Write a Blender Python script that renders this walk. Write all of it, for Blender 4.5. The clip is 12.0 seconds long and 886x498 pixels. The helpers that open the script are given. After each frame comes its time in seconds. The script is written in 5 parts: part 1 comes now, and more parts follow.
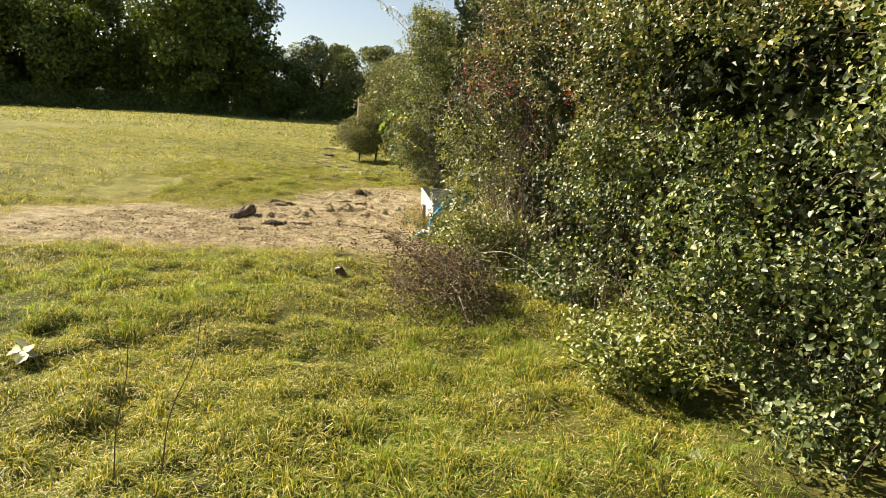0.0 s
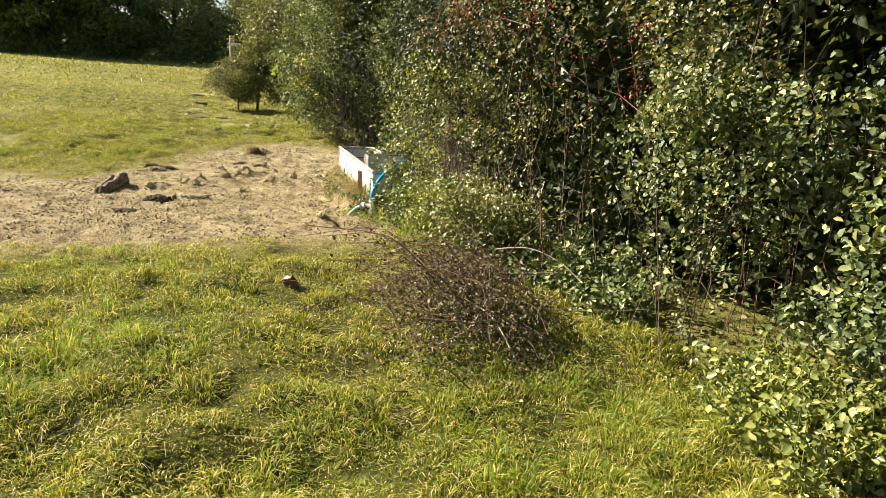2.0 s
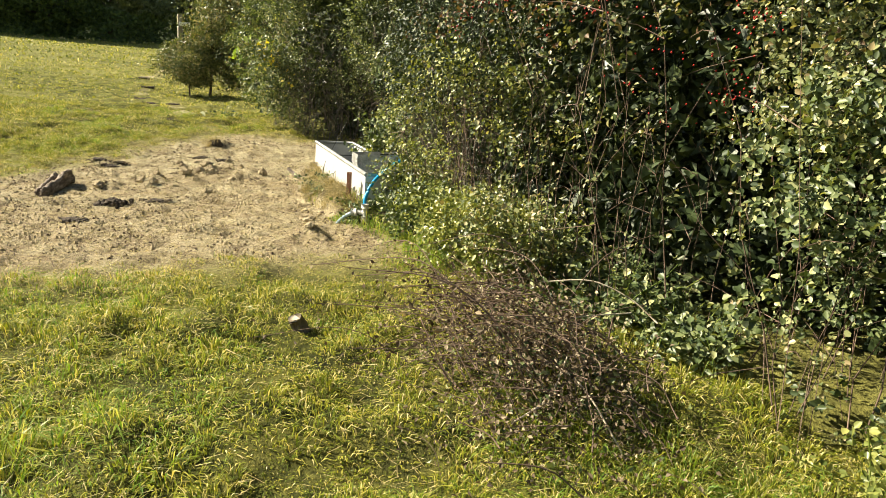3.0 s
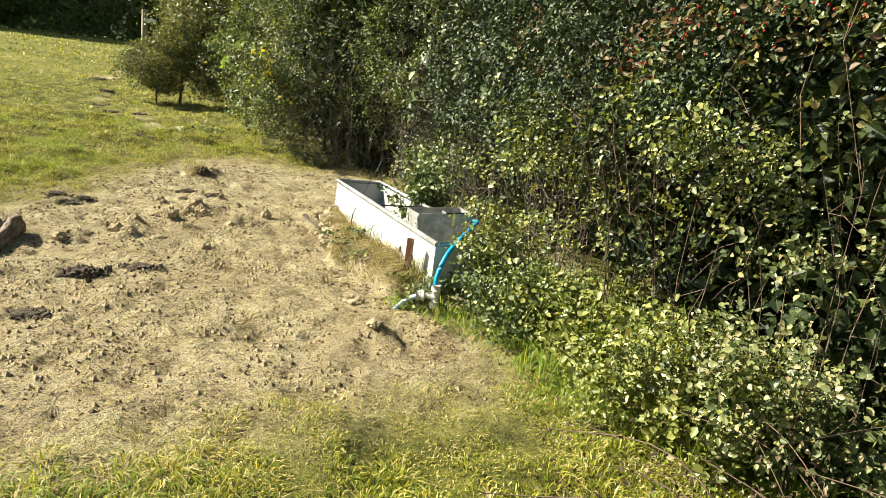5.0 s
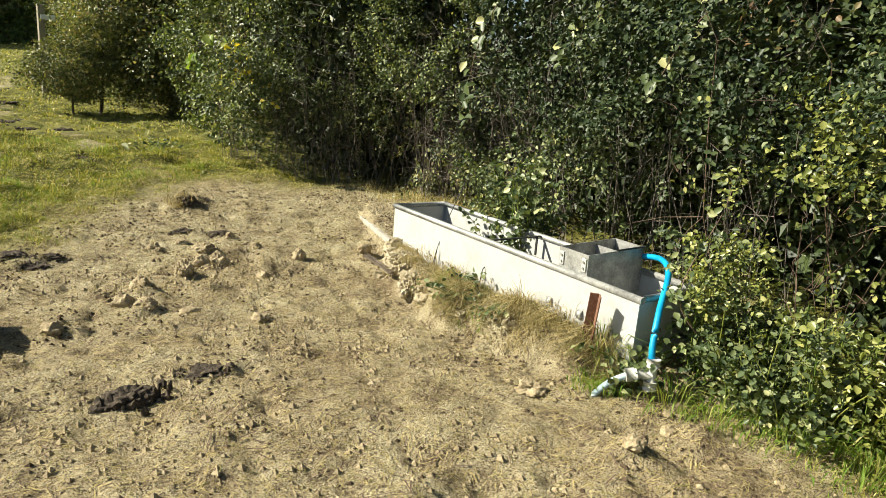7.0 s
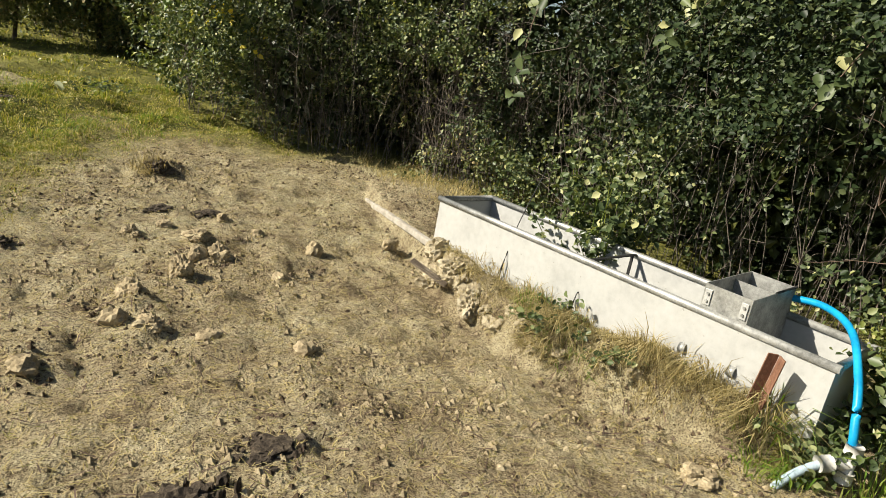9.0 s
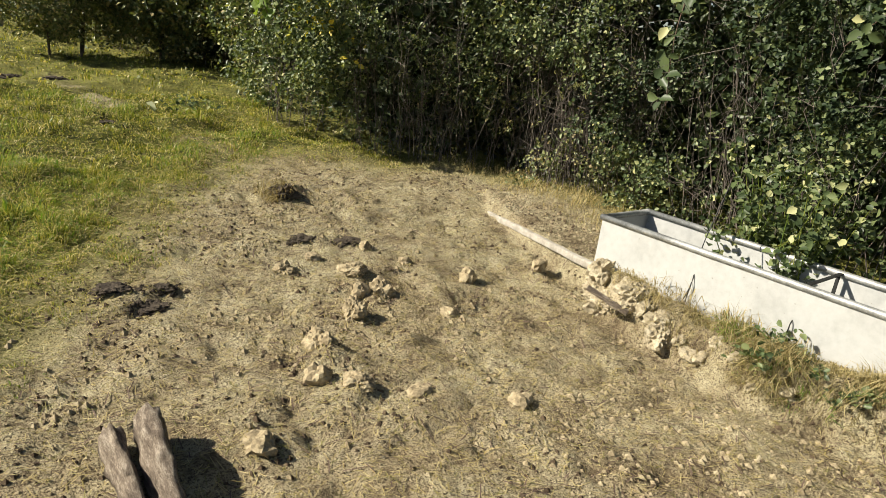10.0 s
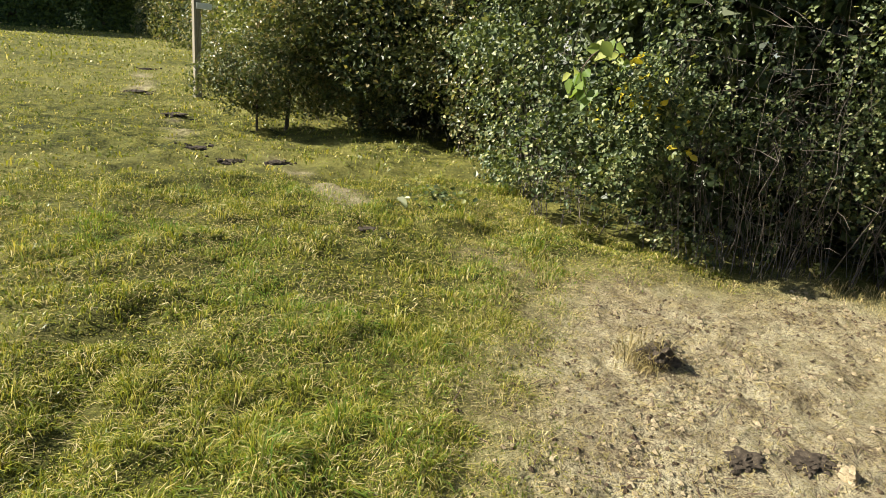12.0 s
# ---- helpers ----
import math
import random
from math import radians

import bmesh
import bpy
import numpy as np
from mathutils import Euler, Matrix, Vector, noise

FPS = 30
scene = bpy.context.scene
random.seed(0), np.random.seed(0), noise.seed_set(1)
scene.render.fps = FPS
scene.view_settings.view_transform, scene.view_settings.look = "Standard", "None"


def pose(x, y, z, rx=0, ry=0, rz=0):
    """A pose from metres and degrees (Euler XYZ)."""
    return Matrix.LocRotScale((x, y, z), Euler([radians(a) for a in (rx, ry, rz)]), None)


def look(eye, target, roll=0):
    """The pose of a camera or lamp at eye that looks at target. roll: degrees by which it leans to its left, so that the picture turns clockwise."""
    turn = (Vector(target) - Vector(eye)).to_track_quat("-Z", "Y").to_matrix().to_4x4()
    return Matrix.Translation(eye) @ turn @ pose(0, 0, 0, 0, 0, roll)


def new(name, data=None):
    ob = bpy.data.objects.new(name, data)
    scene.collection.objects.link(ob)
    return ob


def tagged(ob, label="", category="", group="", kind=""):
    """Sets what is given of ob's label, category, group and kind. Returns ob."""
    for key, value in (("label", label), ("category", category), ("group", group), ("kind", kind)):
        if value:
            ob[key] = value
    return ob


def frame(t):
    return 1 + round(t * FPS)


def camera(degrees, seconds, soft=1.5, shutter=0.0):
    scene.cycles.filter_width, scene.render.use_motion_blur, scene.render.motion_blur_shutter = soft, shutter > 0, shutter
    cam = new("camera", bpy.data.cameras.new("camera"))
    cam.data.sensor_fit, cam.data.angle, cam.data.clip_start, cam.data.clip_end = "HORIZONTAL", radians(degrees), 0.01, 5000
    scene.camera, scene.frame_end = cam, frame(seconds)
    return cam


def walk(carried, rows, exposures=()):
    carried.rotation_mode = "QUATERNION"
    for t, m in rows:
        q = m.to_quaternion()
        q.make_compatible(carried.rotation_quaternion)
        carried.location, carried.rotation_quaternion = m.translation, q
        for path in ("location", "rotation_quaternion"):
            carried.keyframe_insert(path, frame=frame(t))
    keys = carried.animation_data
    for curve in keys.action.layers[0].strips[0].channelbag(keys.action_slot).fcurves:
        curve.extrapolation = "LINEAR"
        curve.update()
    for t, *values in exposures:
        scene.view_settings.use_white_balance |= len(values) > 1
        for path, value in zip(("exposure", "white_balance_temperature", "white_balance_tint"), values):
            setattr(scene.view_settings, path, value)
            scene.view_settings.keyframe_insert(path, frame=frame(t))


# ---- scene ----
cam = camera(68.0, 12.0, soft=0.6)
PATH = [
    (0, (0.046, -0.231, 1.426), (0.019, 1.738, 1.076), 3.9),
    (0.5, (-0.102, 0.196, 1.404), (-0.031, 2.165, 1.063), 2.5),
    (1, (-0.264, 0.596, 1.405), (-0.15, 2.553, 1.011), 8.4),
    (1.5, (-0.501, 1.053, 1.377), (-0.243, 2.993, 0.964), 5.1),
    (2, (-0.765, 1.462, 1.405), (-0.397, 3.367, 0.921), 4.0),
    (2.5, (-0.93, 1.887, 1.425), (-0.479, 3.765, 0.905), 7.4),
    (2.7, (-1.008, 2.074, 1.416), (-0.505, 3.942, 0.911), 5.5),
    (4.3, (-1.481, 3.515, 1.472), (-0.858, 5.329, 0.903), 6.7),
    (4.5, (-1.545, 3.749, 1.397), (-0.868, 5.583, 0.974), 6.7),
    (5, (-1.671, 4.182, 1.52), (-1.013, 6.009, 1.042), 7.5),
    (5.5, (-1.967, 4.73, 1.508), (-1.292, 6.555, 1.046), 6.5),
    (6, (-2.219, 5.188, 1.48), (-1.593, 7.02, 0.98), 8.7),
    (6.5, (-2.454, 5.657, 1.466), (-1.747, 7.468, 0.996), 5.8),
    (7, (-2.564, 6.048, 1.424), (-1.653, 7.761, 0.939), 4.6),
    (7.2, (-2.584, 6.231, 1.421), (-1.658, 7.94, 0.949), 7.6),
    (8.8, (-2.895, 7.198, 1.332), (-1.715, 8.714, 0.777), 9.1),
    (9, (-2.948, 7.328, 1.369), (-1.811, 8.872, 0.804), 10.4),
    (9.5, (-3.236, 7.657, 1.351), (-2.156, 9.254, 0.819), 6.4),
    (10, (-3.495, 8.041, 1.412), (-2.428, 9.615, 0.791), 7.2),
    (10.5, (-3.72, 8.514, 1.47), (-2.799, 10.193, 0.894), 3.8),
    (11, (-3.929, 9.041, 1.467), (-3.082, 10.767, 0.913), 3.3),
    (11.5, (-4.036, 9.614, 1.482), (-3.195, 11.353, 0.965), 1.6),
    (12, (-4.16, 10.212, 1.511), (-3.403, 11.983, 0.972), 4.9),
]
walk(cam, [(t, look(eye, target, roll)) for t, eye, target, roll in PATH],
     exposures=[(0.0, 1.55, 7300, 13), (2.5, 1.55, 7150, 9), (5.0, 1.55, 6800, 4), (7.0, 1.15, 6650, 5), (9.5, 0.82, 6600, 9), (12.0, 1.2, 6400, 9)])

# ---------------------------------------------------------------- world and sun
SUN_AZ, SUN_EL = 66.0, 36.0          # degrees to the left of +y, and above the horizon
world = bpy.data.worlds.new("world")
scene.world = world
world.use_nodes = True
wn = world.node_tree
sky = wn.nodes.new("ShaderNodeTexSky")
sky.sky_type, sky.sun_disc = "NISHITA", False
sky.sun_elevation, sky.sun_rotation = radians(SUN_EL), radians(-SUN_AZ)
sky.air_density, sky.dust_density, sky.ozone_density = 1.0, 1.0, 1.0
wn.links.new(sky.outputs[0], wn.nodes["Background"].inputs[0])
wn.nodes["Background"].inputs[1].default_value = 0.05
sun_way = Vector((-math.sin(radians(SUN_AZ)) * math.cos(radians(SUN_EL)),
                  math.cos(radians(SUN_AZ)) * math.cos(radians(SUN_EL)), math.sin(radians(SUN_EL))))
sun = new("sun", bpy.data.lights.new("sun", "SUN"))
sun.data.energy, sun.data.angle, sun.data.color = 5.0, radians(0.55), (1.0, 0.93, 0.80)
sun.matrix_world = look(sun_way * 60, (0, 0, 0))

rng = np.random.default_rng(7)


# ---------------------------------------------------------------- helpers
def vn(x, y, s, seed=0):
    """Smooth value noise, 0 to 1, with cells s metres wide."""
    x, y = np.asarray(x, float) / s, np.asarray(y, float) / s
    ix, iy = np.floor(x), np.floor(y)
    fx, fy = x - ix, y - iy
    fx, fy = fx * fx * (3 - 2 * fx), fy * fy * (3 - 2 * fy)

    def h(a, b):
        v = np.sin(a * 127.1 + b * 311.7 + seed * 74.7) * 43758.5453
        return v - np.floor(v)
    return (h(ix, iy) * (1 - fx) + h(ix + 1, iy) * fx) * (1 - fy) + (h(ix, iy + 1) * (1 - fx) + h(ix + 1, iy + 1) * fx) * fy


def fbm(x, y, s, seed=0, octaves=3):
    total, amp = 0, 0.5
    for k in range(octaves):
        total = total + amp * vn(x, y, s / 2 ** k, seed + k)
        amp *= 0.5
    return total / (1 - 0.5 ** octaves)


def step(a, b, v):
    v = np.clip((v - a) / (b - a), 0, 1)
    return v * v * (3 - 2 * v)


def np_mesh(name, verts, polys, smooth=True):
    """A mesh from arrays: verts (n, 3) and a list of index arrays (m, k)."""
    me = bpy.data.meshes.new(name)
    verts = np.asarray(verts, np.float32)
    loops = np.concatenate([p.ravel() for p in polys]).astype(np.int32)
    sizes = np.concatenate([np.full(len(p), p.shape[1]) for p in polys]).astype(np.int32)
    me.vertices.add(len(verts))
    me.vertices.foreach_set("co", verts.ravel())
    me.loops.add(len(loops))
    me.loops.foreach_set("vertex_index", loops)
    me.polygons.add(len(sizes))
    me.polygons.foreach_set("loop_start", (np.cumsum(sizes) - sizes).astype(np.int32))
    me.polygons.foreach_set("loop_total", sizes)
    me.polygons.foreach_set("use_smooth", np.full(len(sizes), smooth))
    me.update(calc_edges=True)
    return me


def part(name, mesh, material, parent=None, label=""):
    """Links a bmesh or mesh as one object under a thing or a part."""
    if isinstance(mesh, bmesh.types.BMesh):
        bm, mesh = mesh, bpy.data.meshes.new(name)
        bm.to_mesh(mesh)
        bm.free()
    if material:
        mesh.materials.clear()
        mesh.materials.append(material)
    ob = new(name, mesh)
    ob.parent = parent
    return tagged(ob, label)


def thing(name, label, category, m=None, group="", kind=""):
    ob = new(name)
    ob.empty_display_size = 0.1
    if m is not None:
        ob.matrix_world = m
    return tagged(ob, label, category, group, kind)


def box_bm(sx, sy, sz, x=0, y=0, z=0, bevel=0.0, bm=None, m=None):
    bm = bm or bmesh.new()
    mm = Matrix.Translation((x, y, z)) @ Matrix.Diagonal((sx, sy, sz, 1))
    made = bmesh.ops.create_cube(bm, size=1, matrix=(m @ mm) if m is not None else mm)
    if bevel:
        edges = list({e for v in made["verts"] for e in v.link_edges})
        bmesh.ops.bevel(bm, geom=edges, offset=bevel, segments=2, affect="EDGES", profile=0.5)
    return bm


def tube_np(pts, radii, sides=8, cap=True):
    """Vertices and faces of a tube along points."""
    pts = [Vector(p) for p in pts]
    V, Q, up = [], [], Vector((0.13, 0.29, 0.95))
    for i, p in enumerate(pts):
        d = (pts[min(i + 1, len(pts) - 1)] - pts[max(i - 1, 0)]).normalized()
        a = d.cross(up if abs(d.dot(up)) < 0.95 else Vector((1, 0, 0))).normalized()
        b = d.cross(a)
        r = radii[i] if hasattr(radii, "__len__") else radii
        for k in range(sides):
            w = 2 * math.pi * k / sides
            V.append(p + r * (math.cos(w) * a + math.sin(w) * b))
    for i in range(len(pts) - 1):
        for k in range(sides):
            j = (k + 1) % sides
            Q.append((i * sides + k, i * sides + j, (i + 1) * sides + j, (i + 1) * sides + k))
    return V, Q


def tubes(name, runs, sides=8):
    """One mesh of several tubes: runs of (points, radii)."""
    V, Q = [], []
    caps = []
    for pts, radii in runs:
        v, q = tube_np(pts, radii, sides)
        o = len(V)
        V += v
        Q += [tuple(i + o for i in f) for f in q]
        caps += [tuple(o + k for k in range(sides)), tuple(len(V) - 1 - k for k in range(sides))]
    return np_mesh(name, [tuple(v) for v in V], [np.array(Q), np.array(caps)])


def arc(pts, n=24):
    """A smooth line through points (Catmull-Rom)."""
    p = [Vector(q) for q in pts]
    p = [2 * p[0] - p[1]] + p + [2 * p[-1] - p[-2]]
    out = []
    for i in range(1, len(p) - 2):
        for k in range(n):
            t = k / n
            out.append(0.5 * (2 * p[i] + (p[i + 1] - p[i - 1]) * t + (2 * p[i - 1] - 5 * p[i] + 4 * p[i + 1] - p[i + 2]) * t * t
                              + (3 * p[i] - p[i - 1] - 3 * p[i + 1] + p[i + 2]) * t ** 3))
    return out + [p[-2]]


# ---------------------------------------------------------------- materials
class Mat:
    """A node material with short calls."""

    def __init__(self, name):
        self.m = bpy.data.materials.new(name)
        self.m.use_nodes = True
        self.t = self.m.node_tree
        self.b = self.t.nodes["Principled BSDF"]
        self.out = self.t.nodes["Material Output"]

    def n(self, kind):
        return self.t.nodes.new(kind)

    def link(self, a, b):
        self.t.links.new(a, b)

    def put(self, socket, v):
        if isinstance(v, bpy.types.NodeSocket):
            self.link(v, socket)
        else:
            socket.default_value = v

    def pos(self):
        return self.n("ShaderNodeNewGeometry").outputs["Position"]

    def objpos(self):
        return self.n("ShaderNodeTexCoord").outputs["Object"]

    def noise(self, scale, vec, detail=4, rough=0.6, warp=0.0):
        nd = self.n("ShaderNodeTexNoise")
        nd.inputs["Scale"].default_value = scale
        nd.inputs["Detail"].default_value = detail
        nd.inputs["Roughness"].default_value = rough
        nd.inputs["Distortion"].default_value = warp
        self.link(vec, nd.inputs["Vector"])
        return nd.outputs["Fac"]

    def ramp(self, fac, *stops):
        nd = self.n("ShaderNodeValToRGB")
        e = nd.color_ramp.elements
        while len(e) < len(stops):
            e.new(0.5)
        for el, (p, c) in zip(e, stops):
            el.position = p
            el.color = (*c, 1) if hasattr(c, "__len__") else (c, c, c, 1)
        self.link(fac, nd.inputs[0])
        return nd.outputs[0]

    def mix(self, fac, a, b, mode="MIX"):
        nd = self.n("ShaderNodeMix")
        nd.data_type, nd.blend_type = "RGBA", mode
        self.put(nd.inputs[0], fac)
        self.put(nd.inputs[6], (*a, 1) if isinstance(a, tuple) else a)
        self.put(nd.inputs[7], (*b, 1) if isinstance(b, tuple) else b)
        return nd.outputs[2]

    def math(self, op, a, b=0.0):
        nd = self.n("ShaderNodeMath")
        nd.operation = op
        self.put(nd.inputs[0], a)
        self.put(nd.inputs[1], b)
        return nd.outputs[0]

    def bump(self, height, strength=0.5, dist=0.01):
        nd = self.n("ShaderNodeBump")
        nd.inputs["Strength"].default_value = strength
        nd.inputs["Distance"].default_value = dist
        self.link(height, nd.inputs["Height"])
        self.link(nd.outputs[0], self.b.inputs["Normal"])
        return nd.outputs[0]

    def set(self, **v):
        for k, x in v.items():
            self.put(self.b.inputs[k.replace("_", " ")], x)
        return self

    def island(self):
        return self.n("ShaderNodeNewGeometry").outputs["Random Per Island"]


def leaf_mat(name, stops, rough=0.45, through_light=0.35, tint=(1.25, 1.2, 0.5), patch=0.6, spec=0.4):
    """A leaf's skin: colour by leaf and by patch, a little light passes through."""
    m = Mat(name)
    col = m.ramp(m.island(), *stops)
    n = m.noise(patch, m.pos(), 3)
    col = m.mix(m.math("MULTIPLY", n, 0.7), col, m.mix(1.0, col, (1.16, 1.09, 0.75), "MULTIPLY"))
    m.set(Base_Color=col, Roughness=rough, Specular_IOR_Level=spec)
    tr = m.n("ShaderNodeBsdfTranslucent")
    m.link(m.mix(1.0, col, tint, "MULTIPLY"), tr.inputs[0])
    mx = m.n("ShaderNodeMixShader")
    mx.inputs[0].default_value = through_light
    m.link(m.b.outputs[0], mx.inputs[1])
    m.link(tr.outputs[0], mx.inputs[2])
    m.link(mx.outputs[0], m.out.inputs[0])
    return m.m


def make_ground():
    m = Mat("ground")
    p = m.pos()
    mask = m.n("ShaderNodeAttribute")
    mask.attribute_name = "bare"
    bare = mask.outputs["Fac"]
    big, mid, fine, grit = m.noise(0.9, p, 4), m.noise(4.5, p, 5, 0.65), m.noise(30, p, 5, 0.75), m.noise(130, p, 3, 0.75)
    dirt = m.ramp(m.math("ADD", m.math("MULTIPLY", mid, 0.55), m.math("MULTIPLY", fine, 0.45)),
                  (0.38, (0.12, 0.092, 0.055)), (0.45, (0.36, 0.295, 0.175)), (0.54, (0.55, 0.475, 0.295)), (0.68, (0.68, 0.61, 0.41)))
    dirt = m.mix(m.ramp(big, (0.4, 0.0), (0.68, 0.5)), dirt, (0.27, 0.195, 0.11))
    pale = m.n("ShaderNodeSeparateXYZ")
    m.link(p, pale.inputs[0])
    dry = m.ramp(m.math("MULTIPLY", m.math("ADD", pale.outputs[1], m.math("MULTIPLY", big, 2.0)), 0.05), (0.54, 0.0), (0.66, 0.5))
    dirt = m.mix(dry, dirt, m.mix(1.0, dirt, (1.3, 1.36, 1.42), "MULTIPLY"))
    st = m.n("ShaderNodeMapping")
    st.inputs["Scale"].default_value = (1, 3.3, 1)
    st.inputs["Rotation"].default_value = (0, 0, 0.7)
    m.link(p, st.inputs[0])
    straw = m.ramp(m.noise(55, st.outputs[0], 2, 0.5, 2.2), (0.58, 0.0), (0.64, 0.5))
    pit = m.ramp(m.noise(8.5, p, 4, 0.6, 0.8), (0.60, 0.0), (0.70, 0.5))
    dirt = m.mix(pit, dirt, (0.15, 0.10, 0.06))
    dirt = m.mix(straw, dirt, (0.50, 0.40, 0.21))
    dirt = m.mix(m.ramp(grit, (0.40, 0.9), (0.50, 0.0)), dirt, (0.09, 0.062, 0.04))
    turf = m.ramp(m.math("ADD", m.math("MULTIPLY", mid, 0.5), m.math("MULTIPLY", fine, 0.5)),
                  (0.38, (0.022, 0.025, 0.008)), (0.47, (0.085, 0.092, 0.018)), (0.57, (0.235, 0.22, 0.048)), (0.72, (0.34, 0.32, 0.12)))
    turf = m.mix(m.ramp(m.noise(0.22, p, 4), (0.42, 0.0), (0.6, 0.6)), turf, (0.25, 0.235, 0.07))
    # turf toned down under dense blades: soil, plus painted shade between tufts
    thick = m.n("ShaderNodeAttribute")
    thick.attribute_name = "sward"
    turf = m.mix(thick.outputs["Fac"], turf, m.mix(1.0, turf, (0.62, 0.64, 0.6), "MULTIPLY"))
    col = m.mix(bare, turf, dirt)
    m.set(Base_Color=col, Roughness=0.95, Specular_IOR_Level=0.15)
    h = m.math("ADD", m.math("MULTIPLY", fine, 0.8), m.math("ADD", m.math("MULTIPLY", grit, 0.2), m.math("MULTIPLY", mid, 1.0)))
    m.bump(h, 1.0, 0.06)
    return m.m


def make_grain(name, c1, c2, c3, scale=9, stretch=(1, 1, 1), rough=0.8, bump=0.5, metal=0.0, dist=0.006, spec=0.3):
    """A worn surface of three tones at two scales."""
    m = Mat(name)
    mp = m.n("ShaderNodeMapping")
    mp.inputs["Scale"].default_value = stretch
    m.link(m.objpos(), mp.inputs[0])
    a, b = m.noise(scale, mp.outputs[0], 5, 0.65), m.noise(scale * 7, mp.outputs[0], 4, 0.7)
    f = m.math("ADD", m.math("MULTIPLY", a, 0.6), m.math("MULTIPLY", b, 0.4))
    m.set(Base_Color=m.ramp(f, (0.34, c1), (0.5, c2), (0.66, c3)), Roughness=rough, Metallic=metal, Specular_IOR_Level=spec)
    m.bump(f, bump, dist)
    return m.m


G_MAT = make_ground()
GRASS = leaf_mat("grass_blade", [(0.0, (0.066, 0.100, 0.012)), (0.35, (0.172, 0.215, 0.022)), (0.68, (0.32, 0.325, 0.040)), (0.86, (0.50, 0.44, 0.14)), (1.0, (0.70, 0.62, 0.40))], 0.42, 0.32, (1.18, 1.12, 0.5), 0.8, 0.45)
DRY = leaf_mat("dry_grass", [(0.0, (0.190, 0.194, 0.057)), (0.4, (0.399, 0.326, 0.149)), (1.0, (0.551, 0.479, 0.276))], 0.6, 0.3, (1.1, 1.0, 0.7), 0.8)
BANKGRASS = leaf_mat("bank_grass", [(0.0, (0.12, 0.11, 0.045)), (0.4, (0.27, 0.22, 0.10)), (1.0, (0.50, 0.43, 0.24))], 0.6, 0.25, (1.1, 1.0, 0.7), 3.0)
LUSH = leaf_mat("lush_grass", [(0.0, (0.100, 0.200, 0.030)), (0.6, (0.200, 0.284, 0.052)), (1.0, (0.419, 0.399, 0.178))], 0.45, 0.45, (1.2, 1.2, 0.45), 0.8)
HAW = leaf_mat("hawthorn_leaf", [(0.0, (0.050, 0.072, 0.032)), (0.5, (0.124, 0.150, 0.063)), (0.82, (0.24, 0.25, 0.115)), (0.94, (0.29, 0.23, 0.135)), (1.0, (0.46, 0.44, 0.26))], 0.38, 0.22, (1.3, 1.25, 0.45), 1.0, 0.4)
BRAM = leaf_mat("bramble_leaf", [(0.0, (0.034, 0.054, 0.026)), (0.5, (0.088, 0.122, 0.052)), (0.82, (0.18, 0.215, 0.10)), (0.94, (0.31, 0.33, 0.17)), (1.0, (0.44, 0.44, 0.24))], 0.42, 0.24, (1.3, 1.3, 0.45), 0.9, 0.32)
# leaf tone darkened to paint the shade inside the hedge
INNERSHADE = leaf_mat("inner_shade_leaf", [(0.0, (0.018, 0.031, 0.012)), (0.6, (0.038, 0.058, 0.020)), (0.9, (0.068, 0.089, 0.031)), (1.0, (0.125, 0.135, 0.046))], 0.45, 0.08, (1.3, 1.25, 0.45), 1.0, 0.35)
# green leaf tone lowered so the upper hedge's shade sits in the colour
UPPERSHADE = leaf_mat("upper_shade_leaf", [(0.0, (0.014, 0.025, 0.012)), (0.6, (0.030, 0.048, 0.021)), (0.9, (0.075, 0.10, 0.045)), (1.0, (0.18, 0.21, 0.11))], 0.45, 0.08, (1.3, 1.25, 0.45), 1.0, 0.2)
LIGHTLEAF = leaf_mat("light_leaf", [(0.0, (0.085, 0.115, 0.032)), (0.5, (0.175, 0.205, 0.056)), (0.9, (0.31, 0.32, 0.105)), (1.0, (0.46, 0.45, 0.22))], 0.36, 0.28, (1.25, 1.2, 0.45), 1.2, 0.45)
NETTLE = leaf_mat("nettle_leaf", [(0.0, (0.101, 0.170, 0.033)), (0.6, (0.183, 0.255, 0.050)), (1.0, (0.335, 0.361, 0.099))], 0.5, 0.4, (1.2, 1.2, 0.45), 2.0)
DEADLEAF = leaf_mat("dead_leaf", [(0.0, (0.045, 0.034, 0.024)), (0.65, (0.125, 0.095, 0.064)), (1.0, (0.36, 0.30, 0.22))], 0.7, 0.2, (1.1, 0.9, 0.6), 2.0, 0.2)
REDLEAF = leaf_mat("red_brown_leaf", [(0.0, (0.085, 0.052, 0.033)), (0.6, (0.153, 0.103, 0.055)), (1.0, (0.136, 0.172, 0.055))], 0.5, 0.25, (1.2, 0.9, 0.5), 2.0, 0.3)
YELLOW = leaf_mat("yellow_leaf", [(0.0, (0.40, 0.36, 0.03)), (1.0, (0.70, 0.55, 0.06))], 0.45, 0.35, (1.1, 1.1, 0.6), 2.0)
FARLEAF = leaf_mat("far_tree_leaf", [(0.0, (0.042, 0.066, 0.017)), (0.6, (0.084, 0.120, 0.026)), (1.0, (0.156, 0.192, 0.042))], 0.5, 0.2, (1.25, 1.25, 0.4), 0.15, 0.3)
GREYLEAF = leaf_mat("willow_leaf", [(0.0, (0.08, 0.10, 0.045)), (0.6, (0.14, 0.17, 0.075)), (1.0, (0.23, 0.25, 0.12))], 0.5, 0.2, (1.2, 1.2, 0.6), 0.15, 0.3)
